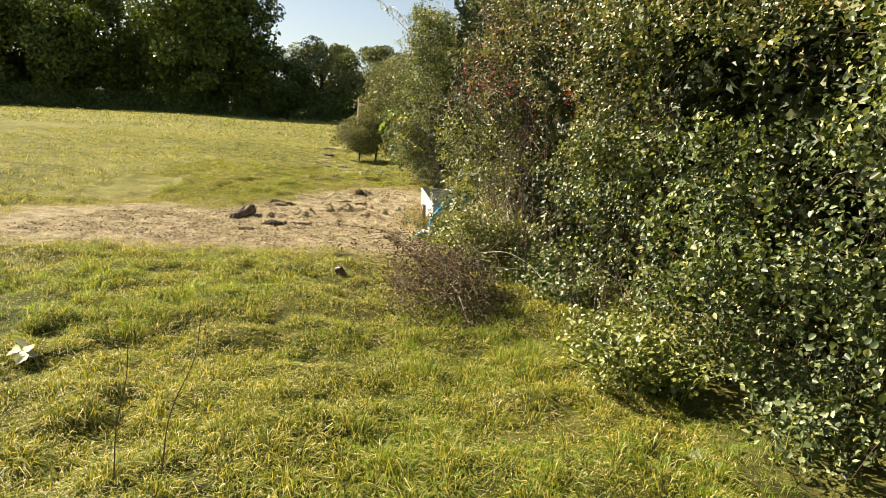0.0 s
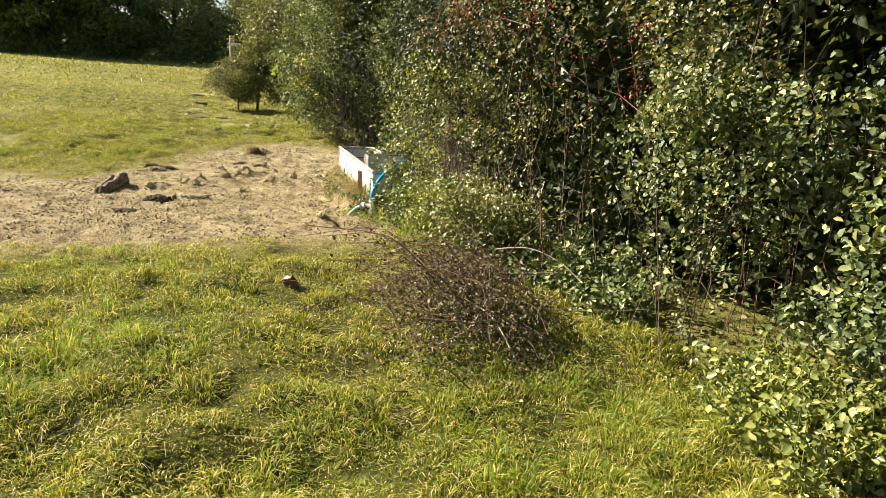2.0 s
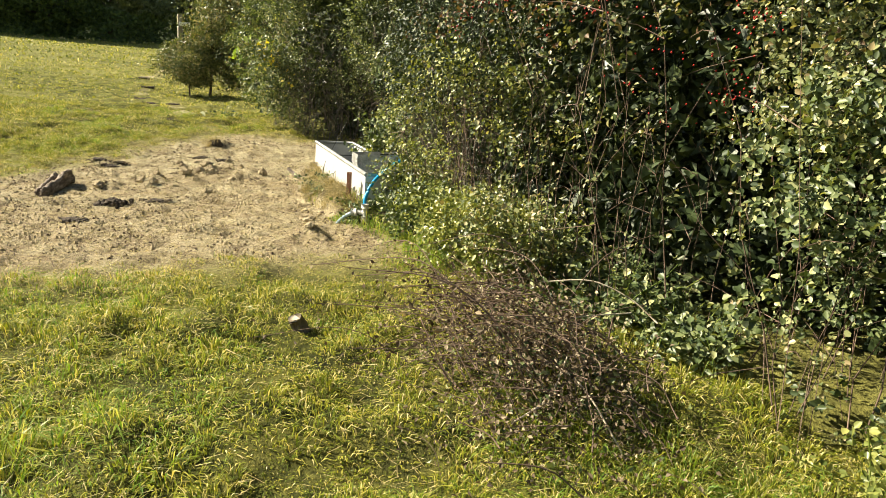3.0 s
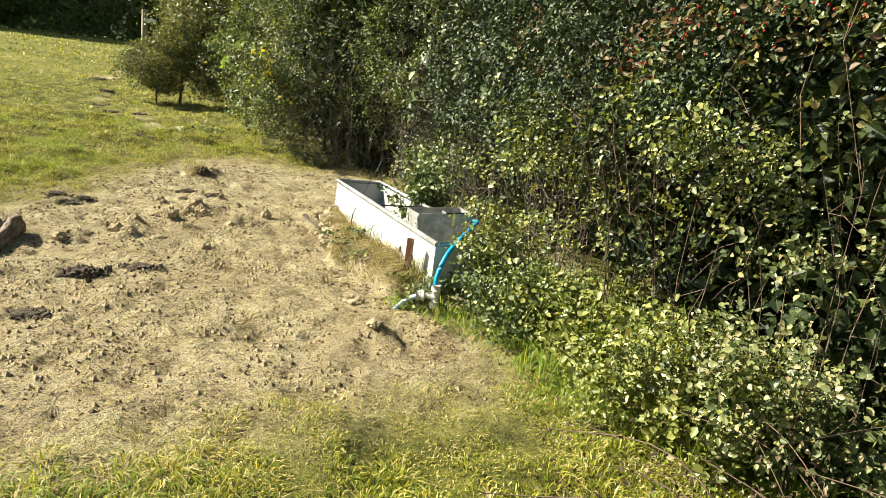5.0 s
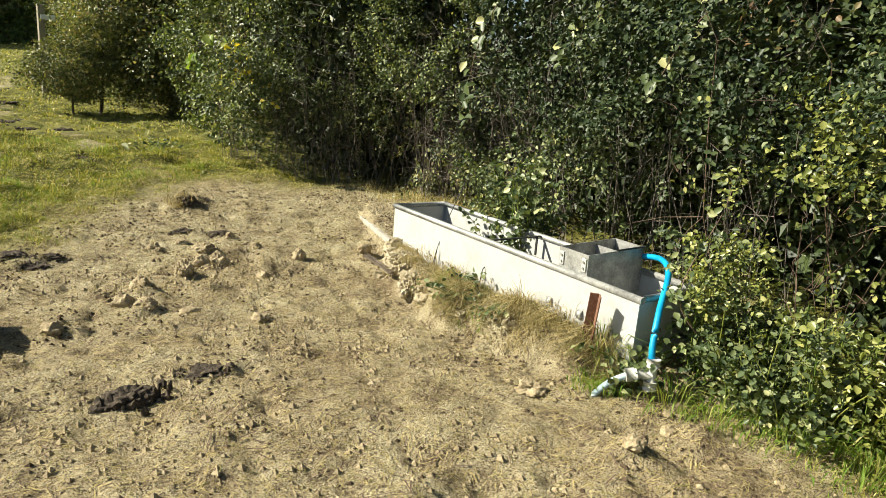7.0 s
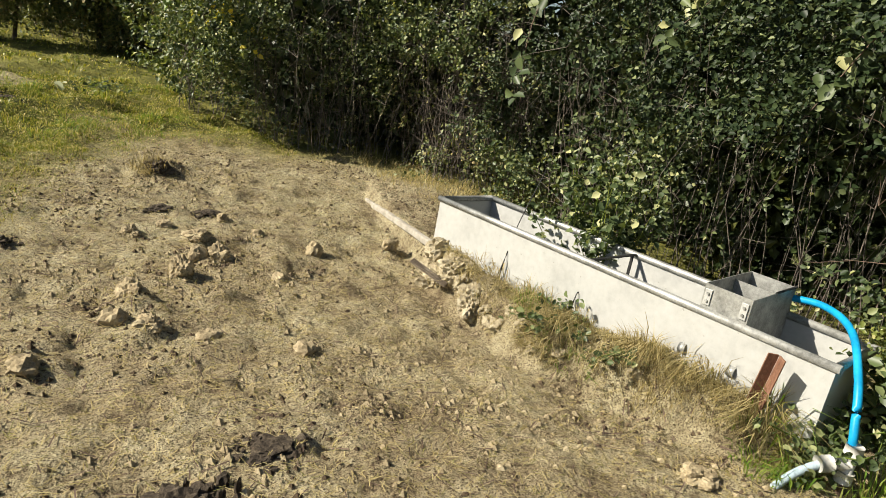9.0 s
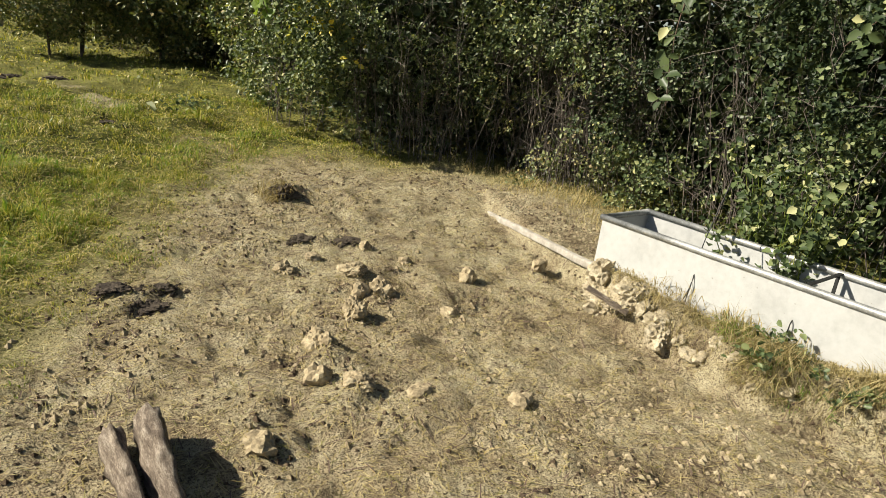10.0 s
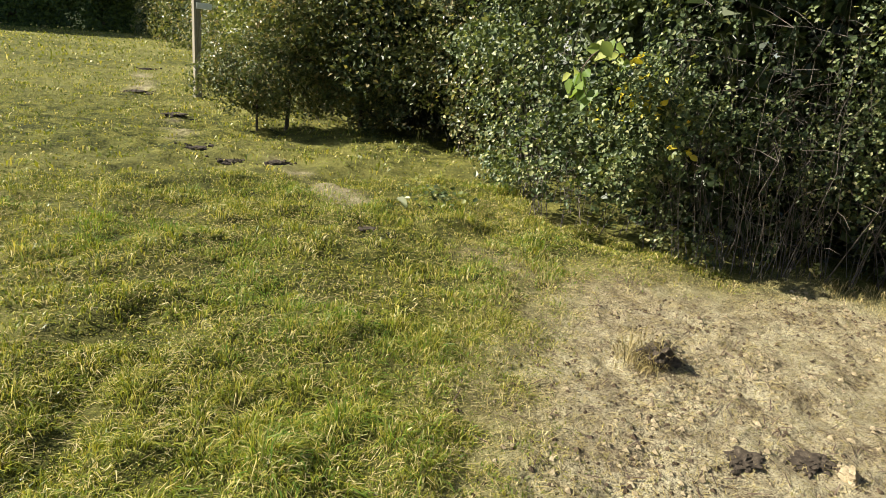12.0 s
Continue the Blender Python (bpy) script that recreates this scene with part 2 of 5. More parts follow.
BARK = make_grain("bark", (0.035, 0.027, 0.02), (0.085, 0.065, 0.046), (0.17, 0.14, 0.10), 14, (1, 1, 0.3), 0.9)
TWIG = make_grain("twig", (0.05, 0.034, 0.024), (0.12, 0.08, 0.056), (0.22, 0.16, 0.115), 20, (1, 1, 1), 0.85)
GREYTWIG = make_grain("grey_twig", (0.05, 0.04, 0.032), (0.12, 0.10, 0.082), (0.24, 0.21, 0.17), 20, (1, 1, 1), 0.85)
CANE = make_grain("pale_cane", (0.22, 0.17, 0.11), (0.42, 0.35, 0.25), (0.6, 0.53, 0.4), 16, (1, 1, 1), 0.7)

# ---------------------------------------------------------------- the lie of the land
PATCH = np.array([(-5.2, 6.1), (-3.6, 6.5), (-2.2, 6.7), (-1.0, 6.9), (-0.3, 7.1), (0.2, 7.5), (0.5, 9.0), (0.6, 12.3), (0.2, 13.0),
                  (-0.75, 13.15), (-1.45, 13.5), (-2.0, 13.0), (-2.5, 12.5), (-3.2, 11.5), (-3.9, 10.75), (-5.0, 10.2), (-5.7, 9.0), (-5.8, 7.4)])
TRAIL = np.array([(-1.6, 13.2), (-2.1, 14.2), (-2.25, 14.9), (-2.6, 16.2), (-3.2, 17.7), (-3.8, 19.0), (-4.2, 21.0), (-4.7, 24.2), (-4.9, 32.0)])
BASE_Y = [-400, -5, 3.6, 4.9, 6.5, 8.2, 9.9, 11.2, 12.0, 13.0, 15.6, 20, 24, 65, 140, 400, 900]
BASE_Z = [0, 0, 0.03, 0.11, 0.08, 0.01, -0.07, -0.055, 0.02, 0.13, 0.24, 0.37, 0.51, 1.95, 3.0, 4.0, 4.0]
FOOT_Y = [7.9, 8.25, 8.5, 8.8, 9.1, 9.5, 10.0, 10.5, 10.62, 10.72, 12.24, 12.9]
FOOT_X = [0.05, -0.28, -0.46, -0.56, -0.68, -0.77, -0.74, -0.71, -0.62, -0.53, -0.26, 0.1]
RISE_Y = [7.9, 8.3, 8.6, 9.5, 10.5, 10.75, 12.2, 12.9]
RISE_Z = [0.0, 0.12, 0.19, 0.22, 0.24, 0.18, 0.11, 0.0]
FACE_Y = [-30, -8, -3, 0, 2.0, 2.7, 3.3, 3.95, 4.3, 5.3, 5.9, 6.6, 7.3, 7.9, 8.25, 8.7, 9.8, 10.5, 11.2, 12.2, 13.1, 13.6, 14.0, 14.8, 15.5, 16.1, 17, 18.5, 20, 22, 26, 40, 62]
FACE_X = [5.0, 3.8, 3.2, 2.6, 2.05, 1.8, 1.55, 1.3, 1.1, 0.62, 0.46, 0.38, 0.30, 0.27, 0.36, 0.42, 0.34, 0.42, 0.62, 0.72, 0.5, -0.1, -0.75, -1.05, -1.35, -1.2, -0.75, -0.5, -1.2, -1.9, -2.5, -3.0, -6.0]
MOUNDS = [(-2.79, 10.05, 0.17, 0.06), (-1.93, 10.49, 0.16, 0.055), (-2.05, 10.05, 0.2, 0.04), (-1.85, 11.3, 0.2, 0.05), (-2.05, 10.95, 0.2, 0.045),
          (-1.5, 11.0, 0.17, 0.04), (-2.35, 10.5, 0.18, 0.05), (-1.75, 12.78, 0.2, 0.06), (-0.62, 11.1, 0.13, 0.05), (-2.36, 10.2, 0.15, 0.05),
          (-2.6, 8.1, 0.22, 0.06), (-1.7, 7.85, 0.2, 0.05), (-0.75, 7.75, 0.16, 0.07), (-0.35, 7.75, 0.15, 0.06), (-3.1, 11.4, 0.25, 0.05)]


def inside(x, y):
    """Signed distance to the trodden patch's outline, positive inside."""
    x, y = np.asarray(x, float), np.asarray(y, float)
    best, odd = np.full(x.shape, 1e9), np.zeros(x.shape, bool)
    for (ax, ay), (bx, by) in zip(PATCH, np.roll(PATCH, -1, 0)):
        t = np.clip(((x - ax) * (bx - ax) + (y - ay) * (by - ay)) / ((bx - ax) ** 2 + (by - ay) ** 2), 0, 1)
        best = np.minimum(best, np.hypot(x - ax - t * (bx - ax), y - ay - t * (by - ay)))
        if ay != by:
            odd ^= ((ay > y) != (by > y)) & (x < (bx - ax) * (y - ay) / (by - ay) + ax)
    return np.where(odd, best, -best)


def bare_at(x, y):
    """How bare of grass the ground is, 0 to 1."""
    d = inside(x, y) + 1.1 * (fbm(x, y, 1.3, 5) - 0.5)
    b = step(-0.8, 0.35, d)
    tx = np.interp(y, TRAIL[:, 1], TRAIL[:, 0])
    w = np.abs(x - tx) + 0.7 * (fbm(x, y, 0.6, 9) - 0.5)
    tr = step(0.38, 0.05, w) * ((y > 13) & (y < 30)) * 0.8 * step(0.38, 0.62, fbm(x, y, 0.9, 61))
    return np.maximum(b, tr)


def ground_z(x, y):
    x, y = np.asarray(x, float), np.asarray(y, float)
    z = np.interp(y, BASE_Y, BASE_Z)
    z = z + 0.018 * np.clip(x + 3, -60, 3) * np.clip((y - 20) / 40, 0, 1)
    far = np.clip((np.hypot(x, y - 8) - 14) / 30, 0, 1)
    z = z + far * 0.3 * (fbm(x, y, 14, 3) - 0.5)
    rise = np.interp(y, RISE_Y, RISE_Z)
    foot = np.interp(y, FOOT_Y, FOOT_X) + np.where(y > 10.6, 0.02, 0.16) * (fbm(x, y, 0.22, 21) - 0.5)
    wide = np.where(y > 10.6, 0.06, 0.15)
    z = z + rise * step(0, 1, (x - foot) / wide) * ((y > 7.9) & (y < 12.9))
    b = bare_at(x, y)
    near = 1 - far
    z = z + near * ((1 - b) * (0.11 * (fbm(x, y, 0.7, 11) - 0.5) + 0.085 * (vn(x, y, 0.24, 12) - 0.5))
                    + b * (0.05 * (fbm(x, y, 0.45, 13) - 0.5) + 0.035 * np.abs(vn(x, y, 0.17, 14) - 0.5) + 0.03 * (fbm(x, y, 0.11, 16, 2) - 0.5) - 0.024 * step(0.66, 0.85, vn(x, y, 0.14, 19))))
    for mx, my, r, h in MOUNDS:
        z = z + h * np.exp(-((x - mx) ** 2 + (y - my) ** 2) / (r * r) * 2.2) * (0.6 + 0.8 * vn(x, y, 0.09, 15))
    return z


def gz(x, y):
    return float(ground_z(np.array([x]), np.array([y]))[0])


def build_ground():
    def grow(a, stop, first):
        out, d = [], first
        while abs(a) < abs(stop):
            d *= 1.22
            a += d * (1 if stop > 0 else -1)
            out.append(a)
        return out
    xs = np.concatenate([grow(-7.0, -700, 0.1)[::-1], np.arange(-7.0, -5.0, 0.07), np.arange(-5.0, 0.0, 0.028), np.arange(0.0, 2.6, 0.08), grow(2.6, 700, 0.12)])
    ys = np.concatenate([grow(-0.5, -400, 0.1)[::-1], np.arange(-0.5, 6.8, 0.06), np.arange(6.8, 13.4, 0.03), np.arange(13.4, 24, 0.12), grow(24, 800, 0.12)])
    X, Y = np.meshgrid(xs, ys)
    Z = ground_z(X, Y)
    n = len(xs)
    idx = np.arange(len(ys) * n).reshape(len(ys), n)
    quads = np.stack([idx[:-1, :-1], idx[:-1, 1:], idx[1:, 1:], idx[1:, :-1]], -1).reshape(-1, 4)
    me = np_mesh("ground", np.stack([X, Y, Z], -1).reshape(-1, 3), [quads])
    at = me.attributes.new("bare", "FLOAT", "POINT")
    at.data.foreach_set("value", bare_at(X, Y).ravel().astype(np.float32))
    # where dense blades stand, outside the trodden patch; the turf is darkened here
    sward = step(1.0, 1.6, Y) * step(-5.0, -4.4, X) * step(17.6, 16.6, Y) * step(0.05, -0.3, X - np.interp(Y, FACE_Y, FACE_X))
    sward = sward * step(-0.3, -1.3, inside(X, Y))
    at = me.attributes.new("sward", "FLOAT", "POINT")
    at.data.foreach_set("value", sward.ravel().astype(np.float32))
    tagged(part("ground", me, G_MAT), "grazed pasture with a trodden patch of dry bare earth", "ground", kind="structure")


build_ground()


# ---------------------------------------------------------------- leaves and blades in bulk
def leaf_mesh(name, C, size, out_dir, spread=0.9, shape=0.62, fold=0.25, fine=False):
    """Many leaves in one mesh. C (n, 3) places, size (n,), out_dir (n, 3) where their faces look on the whole."""
    n = len(C)
    nrm = out_dir + spread * rng.normal(size=(n, 3))
    nrm /= np.linalg.norm(nrm, axis=1, keepdims=True) + 1e-9
    a = np.cross(nrm, rng.normal(size=(n, 3)) + np.array([0, 0, -0.3]))
    a /= np.linalg.norm(a, axis=1, keepdims=True) + 1e-9
    b = np.cross(nrm, a)
    s = size[:, None]
    w = shape * (0.8 + 0.4 * rng.random((n, 1)))
    lift = fold * s * nrm
    base, tip = C - a * s * 0.5, C + a * s * 0.5 - nrm * s * 0.12
    if fine:
        l1, r1 = C - a * s * 0.18 + b * s * w * 0.5 + lift * 0.5, C - a * s * 0.18 - b * s * w * 0.5 + lift * 0.5
        l2, r2 = C + a * s * 0.18 + b * s * w * 0.42 + lift * 0.4, C + a * s * 0.18 - b * s * w * 0.42 + lift * 0.4
        V = np.stack([base, r1, r2, tip, l2, l1], 1).reshape(-1, 3)
        o = np.arange(n)[:, None] * 6
        return np_mesh(name, V, [np.concatenate([o + [[0, 1, 2, 3]], o + [[0, 3, 4, 5]]])])
    l, r = C + b * s * w * 0.5 + lift * 0.5 - a * s * 0.06, C - b * s * w * 0.5 + lift * 0.5 - a * s * 0.06
    V = np.stack([base, r, tip, l], 1).reshape(-1, 3)
    o = np.arange(n)[:, None] * 4
    return np_mesh(name, V, [np.concatenate([o + [[0, 1, 2]], o + [[0, 2, 3]]])], smooth=False)


def blade_mesh(name, x, y, length, width, lean=0.5, wind=(0.15, -0.1), z=None, out=None):
    """Grass blades that bend over, in one mesh."""
    n = len(x)
    z = ground_z(x, y) - 0.006 if z is None else z
    ang = rng.random(n) * 2 * math.pi
    d = np.stack([np.cos(ang), np.sin(ang), np.zeros(n)], 1) * (lean * rng.random(n) ** 0.7)[:, None] + np.array([wind[0], wind[1], 0])
    if out is not None:
        d = d * 0.9 + np.concatenate([out, np.zeros((n, 1))], 1) * 0.8
    side = np.stack([-np.sin(ang), np.cos(ang), np.zeros(n)], 1) * (width / 2)[:, None]
    turn = rng.random(n)[:, None] * 2 - 1
    side = side + np.stack([np.cos(ang), np.sin(ang), np.zeros(n)], 1) * (width / 2)[:, None] * turn
    L = length[:, None]
    up = np.array([0, 0, 1.0])
    base = np.stack([x, y, z], 1)
    mid = base + up * L * 0.55 + d * L * 0.30
    droop = np.clip(np.linalg.norm(d, axis=1, keepdims=True), 0, 1.3)
    tip = base + up * L * (0.95 - 0.45 * droop) + d * L * 0.95
    V = np.stack([base, mid + side, tip, mid - side], 1).reshape(-1, 3)
    o = np.arange(n)[:, None] * 4
    return np_mesh(name, V, [np.concatenate([o + [[0, 1, 3]], o + [[1, 2, 3]]])], smooth=False)


def tussock(x, y, cell):
    """Which tuft a blade belongs to: its offset from the tuft's heart, and the tuft's own random number."""
    best, dx, dy, own = np.full(x.shape, 1e9), np.zeros(x.shape), np.zeros(x.shape), np.zeros(x.shape)
    ix, iy = np.floor(x / cell), np.floor(y / cell)
    for a in (-1, 0, 1):
        for b in (-1, 0, 1):
            h1 = np.sin((ix + a) * 91.7 + (iy + b) * 47.3) * 9631.7
            h2 = np.sin((ix + a) * 23.1 + (iy + b) * 113.9) * 7919.3
            h1, h2 = h1 - np.floor(h1), h2 - np.floor(h2)
            ex, ey = x - (ix + a + h1) * cell, y - (iy + b + h2) * cell
            r = np.hypot(ex, ey)
            k = r < best
            best, dx, dy, own = np.where(k, r, best), np.where(k, ex, dx), np.where(k, ey, dy), np.where(k, (h1 * 7.13 + h2 * 3.71) % 1, own)
    return dx, dy, best, own


def scatter(x0, x1, y0, y1, per_m2, keep):
    n = int((x1 - x0) * (y1 - y0) * per_m2)
    x, y = x0 + (x1 - x0) * rng.random(n), y0 + (y1 - y0) * rng.random(n)
    k = rng.random(n) < keep(x, y)
    return x[k], y[k]


# ---------------------------------------------------------------- the hedge's line


OUT = np.array([-0.75, 0.0, 0.62])


def face_x(y, z):
    """The hedge's front at a height: it bulges in the middle and leans back above."""
    f = np.interp(y, FACE_Y, FACE_X)
    f = f + 0.42 * np.exp(-((y - 4.95) / 0.42) ** 2) * step(0.1, 0.6, z) * step(2.2, 1.5, z)
    low = np.interp(y, [4.3, 5.2, 6.5], [0.45, 0.55, 0.12])
    f = f + low * step(0.55, 0.0, z) + 0.07 * np.clip(z - 1.9, 0, 5) - 0.1 * np.sin(np.clip(z, 0, 2.4) / 2.4 * math.pi)
    f = f + np.interp(y, [6.8, 7.6, 11.5, 12.8], [1.15, 0.75, 0.75, 1.3]) * (fbm(y, z, 1.1, 31) - 0.5) + 0.42 * (vn(y, z, 0.34, 35) - 0.5) + 0.2 * (vn(y, z, 0.15, 36) - 0.5)
    return f


def hedge_part(y0, y1, per_m2, top, size, inward=0.45, thin=0.0, z0=0.0, seed=40, open_=0.0):
    """Leaves in sprays along the hedge's front, with dark gaps between clumps: places, sizes, and where each faces."""
    m = 11
    n = int((y1 - y0) * top * per_m2 / m)
    y, z = y0 + (y1 - y0) * rng.random(n), z0 + (top - z0) * rng.random(n) ** 0.93
    gap = fbm(y, z, 0.42, seed)
    hole = 0.05 + 0.95 * step(0.39 + open_, 0.53 + open_, fbm(y, z, 0.85, seed + 1))
    k = rng.random(n) < step(0.34 + open_, 0.57 + open_, gap) * hole * (1 - thin * step(1.4, 0.2, z)) * 1.45 + 0.02
    k &= z < top - 0.9 * vn(y, z * 0, 0.8, 44)
    y, z = y[k], z[k]
    n = len(y)
    d = -0.16 + (inward + 0.08) * rng.random(n) ** 1.5
    heart = np.stack([face_x(y, z) + d, y, z], 1)
    axis = OUT * 0.5 + rng.normal(size=(n, 3)) * [0.8, 0.9, 0.9]
    axis /= np.linalg.norm(axis, axis=1, keepdims=True)
    turned = OUT + 0.62 * rng.normal(size=(n, 3))
    turned /= np.linalg.norm(turned, axis=1, keepdims=True)
    t = np.tile(np.linspace(-0.5, 0.5, m), n)[:, None]
    axis, turned, heart = np.repeat(axis, m, 0), np.repeat(turned, m, 0), np.repeat(heart, m, 0)
    C = heart + axis * t * size * 5.0 + rng.normal(size=(n * m, 3)) * size * 0.62
    s = size * (0.55 + 0.8 * rng.random(n * m)) * (1.1 - 0.5 * np.abs(t[:, 0]))
    C[:, 2] = np.maximum(C[:, 2], 0.02) + ground_z(C[:, 0], C[:, 1])
    return C, s, turned


def stems_mesh(name, y0, y1, count, top, r=0.009, depth=(0.05, 0.6), wig=0.09, lean=0.25):
    runs = []
    for _ in range(count):
        y = random.uniform(y0, y1)
        x = float(face_x(np.array([y]), np.array([0.3]))[0]) + random.uniform(*depth)
        h = top * random.uniform(0.5, 1.0)
        dx, dy = random.uniform(-lean, lean * 0.6), random.uniform(-lean, lean)
        pts, z0 = [], gz(x, y) - 0.03
        for k in range(6):
            t = k / 5
            pts.append((x + dx * t + random.uniform(-wig, wig) * t, y + dy * t + random.uniform(-wig, wig) * t, z0 + h * t))
        rr = r * random.uniform(0.5, 1.5)
        runs.append((pts, [rr * (1 - 0.7 * k / 5) for k in range(6)]))
        for _ in range(4):
            p = Vector(pts[random.randint(1, 5)])
            d = Vector((random.gauss(-0.5, 0.6), random.gauss(0, 0.8), random.gauss(0.1, 0.6))) * random.uniform(0.1, 0.32)
            runs.append(([p, p + d * 0.5 + Vector((0, 0, 0.02)), p + d], [0.0024, 0.0018, 0.001]))
    return tubes(name, runs, 3)




def shrub(name, label, category, y0, y1, top, leaf, size, per_m2, inward=0.45, thin=0.0, stems=30, stem_mat=None, extra=(), fine=False, seed=40, group="", upper=None, split=1.1, open_=0.0):
    x0 = float(np.interp((y0 + y1) / 2, FACE_Y, FACE_X)) + 0.6
    ym = (y0 + y1) / 2
    t = thing(name, label, category, pose(x0, ym, gz(x0, ym)), group)
    inv = t.matrix_world.inverted()

    def under(nm, me, mat, lab=""):
        me.transform(inv)
        ob = part(nm, me, mat, t, lab)
        return ob
    C, s, N = hedge_part(y0 - 0.15, y1 + 0.15, per_m2, top, size, inward, thin, seed=seed, open_=open_)
    # upper leaves take a second material; two shrubs get shade in its colour
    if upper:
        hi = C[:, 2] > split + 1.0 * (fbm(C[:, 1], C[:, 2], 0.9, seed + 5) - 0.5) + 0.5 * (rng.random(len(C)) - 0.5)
        tagged(under("upper_foliage", leaf_mesh("upper_foliage", C[hi], s[hi], N[hi], 0.42, 0.7, fine=fine), upper, "upper leaves in a second tone"), kind="stuff")
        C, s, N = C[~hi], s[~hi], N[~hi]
    tagged(under("foliage", leaf_mesh("foliage", C, s, N, 0.42, 0.7, fine=fine), leaf), kind="stuff")
    # the thicket behind, its leaf colour darkened to stand for shade in the gaps
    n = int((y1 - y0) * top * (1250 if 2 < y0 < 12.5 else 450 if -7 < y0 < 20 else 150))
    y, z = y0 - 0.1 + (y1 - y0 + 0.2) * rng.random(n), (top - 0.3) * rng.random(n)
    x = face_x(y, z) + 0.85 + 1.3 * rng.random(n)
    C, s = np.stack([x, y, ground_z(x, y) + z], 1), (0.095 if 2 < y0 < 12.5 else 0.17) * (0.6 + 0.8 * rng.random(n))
    tagged(under("inner_foliage", leaf_mesh("inner_foliage", C, s, np.tile(OUT, (len(C), 1)), 1.0), INNERSHADE), kind="stuff")
    # a backing of large leaves, shade put into their colour, to close the hedge
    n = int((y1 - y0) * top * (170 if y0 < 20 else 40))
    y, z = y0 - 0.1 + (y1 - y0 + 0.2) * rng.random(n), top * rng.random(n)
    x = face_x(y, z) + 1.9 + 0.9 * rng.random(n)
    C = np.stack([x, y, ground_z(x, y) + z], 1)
    tagged(under("shaded_foliage", leaf_mesh("shaded_foliage", C, 0.32 * (0.6 + 0.8 * rng.random(n)), np.tile(OUT, (n, 1)), 1.0), INNERSHADE), kind="stuff")
    if stems:
        tagged(under("stem_thicket", stems_mesh("stem_thicket", y0, y1, stems, min(top, 2.2), 0.0036, (-0.08, 0.6) if stems > 200 else (0.12, 0.7), 0.17, 0.55), stem_mat or BARK), kind="stuff")
    for nm, mat, (ya, yb, za, zb), dens, sz, lab in extra:
        n = int((yb - ya) * (zb - za) * dens)
        y, z = ya + (yb - ya) * rng.random(n), za + (zb - za) * rng.random(n)
        k = rng.random(n) < step(0.4, 0.6, fbm(y, z, 0.3, seed + 9))
        y, z = y[k], z[k]
        x = face_x(y, z) - 0.06 - 0.1 * rng.random(len(y))
        C = np.stack([x, y, ground_z(x, y) + z], 1)
        tagged(under(nm, leaf_mesh(nm, C, sz * (0.7 + 0.6 * rng.random(len(y))), np.tile(OUT, (len(y), 1)), 0.7, fine=True), mat, lab), kind="stuff")
    return t


G = "hedgerow along the field edge"
shrub("bramble_bush", "dark glossy bramble thicket in an overgrown field hedge", "bramble", -6, 2.2, 4.6, BRAM, 0.055, 600, fine=True, group=G, seed=41)
shrub("bramble_bush", "tall bramble and hawthorn thicket with sunlit glossy leaves", "bramble", 2.2, 4.4, 4.4, BRAM, 0.034, 8600, 0.6, thin=0.25, stems=60, fine=True, group=G, seed=45, stem_mat=TWIG, upper=HAW, split=2.0, open_=0.02)
shrub("hawthorn_shrub", "dense hawthorn with small leaves and reddish-brown tips", "shrub", 4.4, 6.3, 4.0, HAW, 0.027, 11000, 0.5, thin=0.15, stems=40, fine=True, group=G, seed=50, stem_mat=TWIG, open_=0.01,
      extra=[("red_foliage", REDLEAF, (4.4, 6.6, 1.5, 3.4), 600, 0.03, "reddish-brown autumn leaves")])
shrub("privet_shrub", "light green privet with small leaves beside a water trough", "shrub", 6.3, 8.2, 3.8, LIGHTLEAF, 0.026, 11000, 0.5, stems=40, fine=True, group=G, seed=55, stem_mat=TWIG, upper=UPPERSHADE, split=1.3, open_=0.015,
      extra=[("red_foliage", REDLEAF, (6.2, 8.4, 1.6, 3.2), 450, 0.03, "reddish-brown autumn leaves")])
shrub("bramble_bush", "dark bramble hanging over the back of a water trough", "bramble", 8.2, 12.2, 4.2, BRAM, 0.035, 5200, 0.65, stems=130, fine=True, group=G, seed=60, stem_mat=GREYTWIG, upper=UPPERSHADE, split=0.95, open_=0.075)
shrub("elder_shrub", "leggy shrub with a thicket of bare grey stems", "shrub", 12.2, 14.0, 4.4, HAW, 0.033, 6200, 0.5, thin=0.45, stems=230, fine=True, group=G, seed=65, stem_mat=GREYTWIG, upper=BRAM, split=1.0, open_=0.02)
shrub("bramble_bush", "bushy green bramble with a few yellow leaves", "bramble", 14.0, 16.6, 4.5, BRAM, 0.043, 4800, 0.6, stems=80, fine=True, group=G, seed=70, stem_mat=GREYTWIG, open_=0.02,
      extra=[("yellow_foliage", YELLOW, (13.85, 14.35, 0.8, 1.5), 260, 0.06, "yellow autumn leaves")])
shrub("hawthorn_shrub", "dark shaded hawthorn at the back of a hedge bay", "shrub", 16.6, 22.5, 4.3, HAW, 0.06, 1300, 0.5, stems=80, group=G, seed=75)
shrub("hawthorn_shrub", "distant hawthorn hedge running up the field", "shrub", 22.5, 40, 3.6, HAW, 0.10, 380, 0.6, stems=0, group=G, seed=80)
shrub("hawthorn_shrub", "far end of a hawthorn hedge near the wood", "shrub", 40, 62, 3.8, HAW, 0.16, 150, 0.8, stems=0, group=G, seed=85)

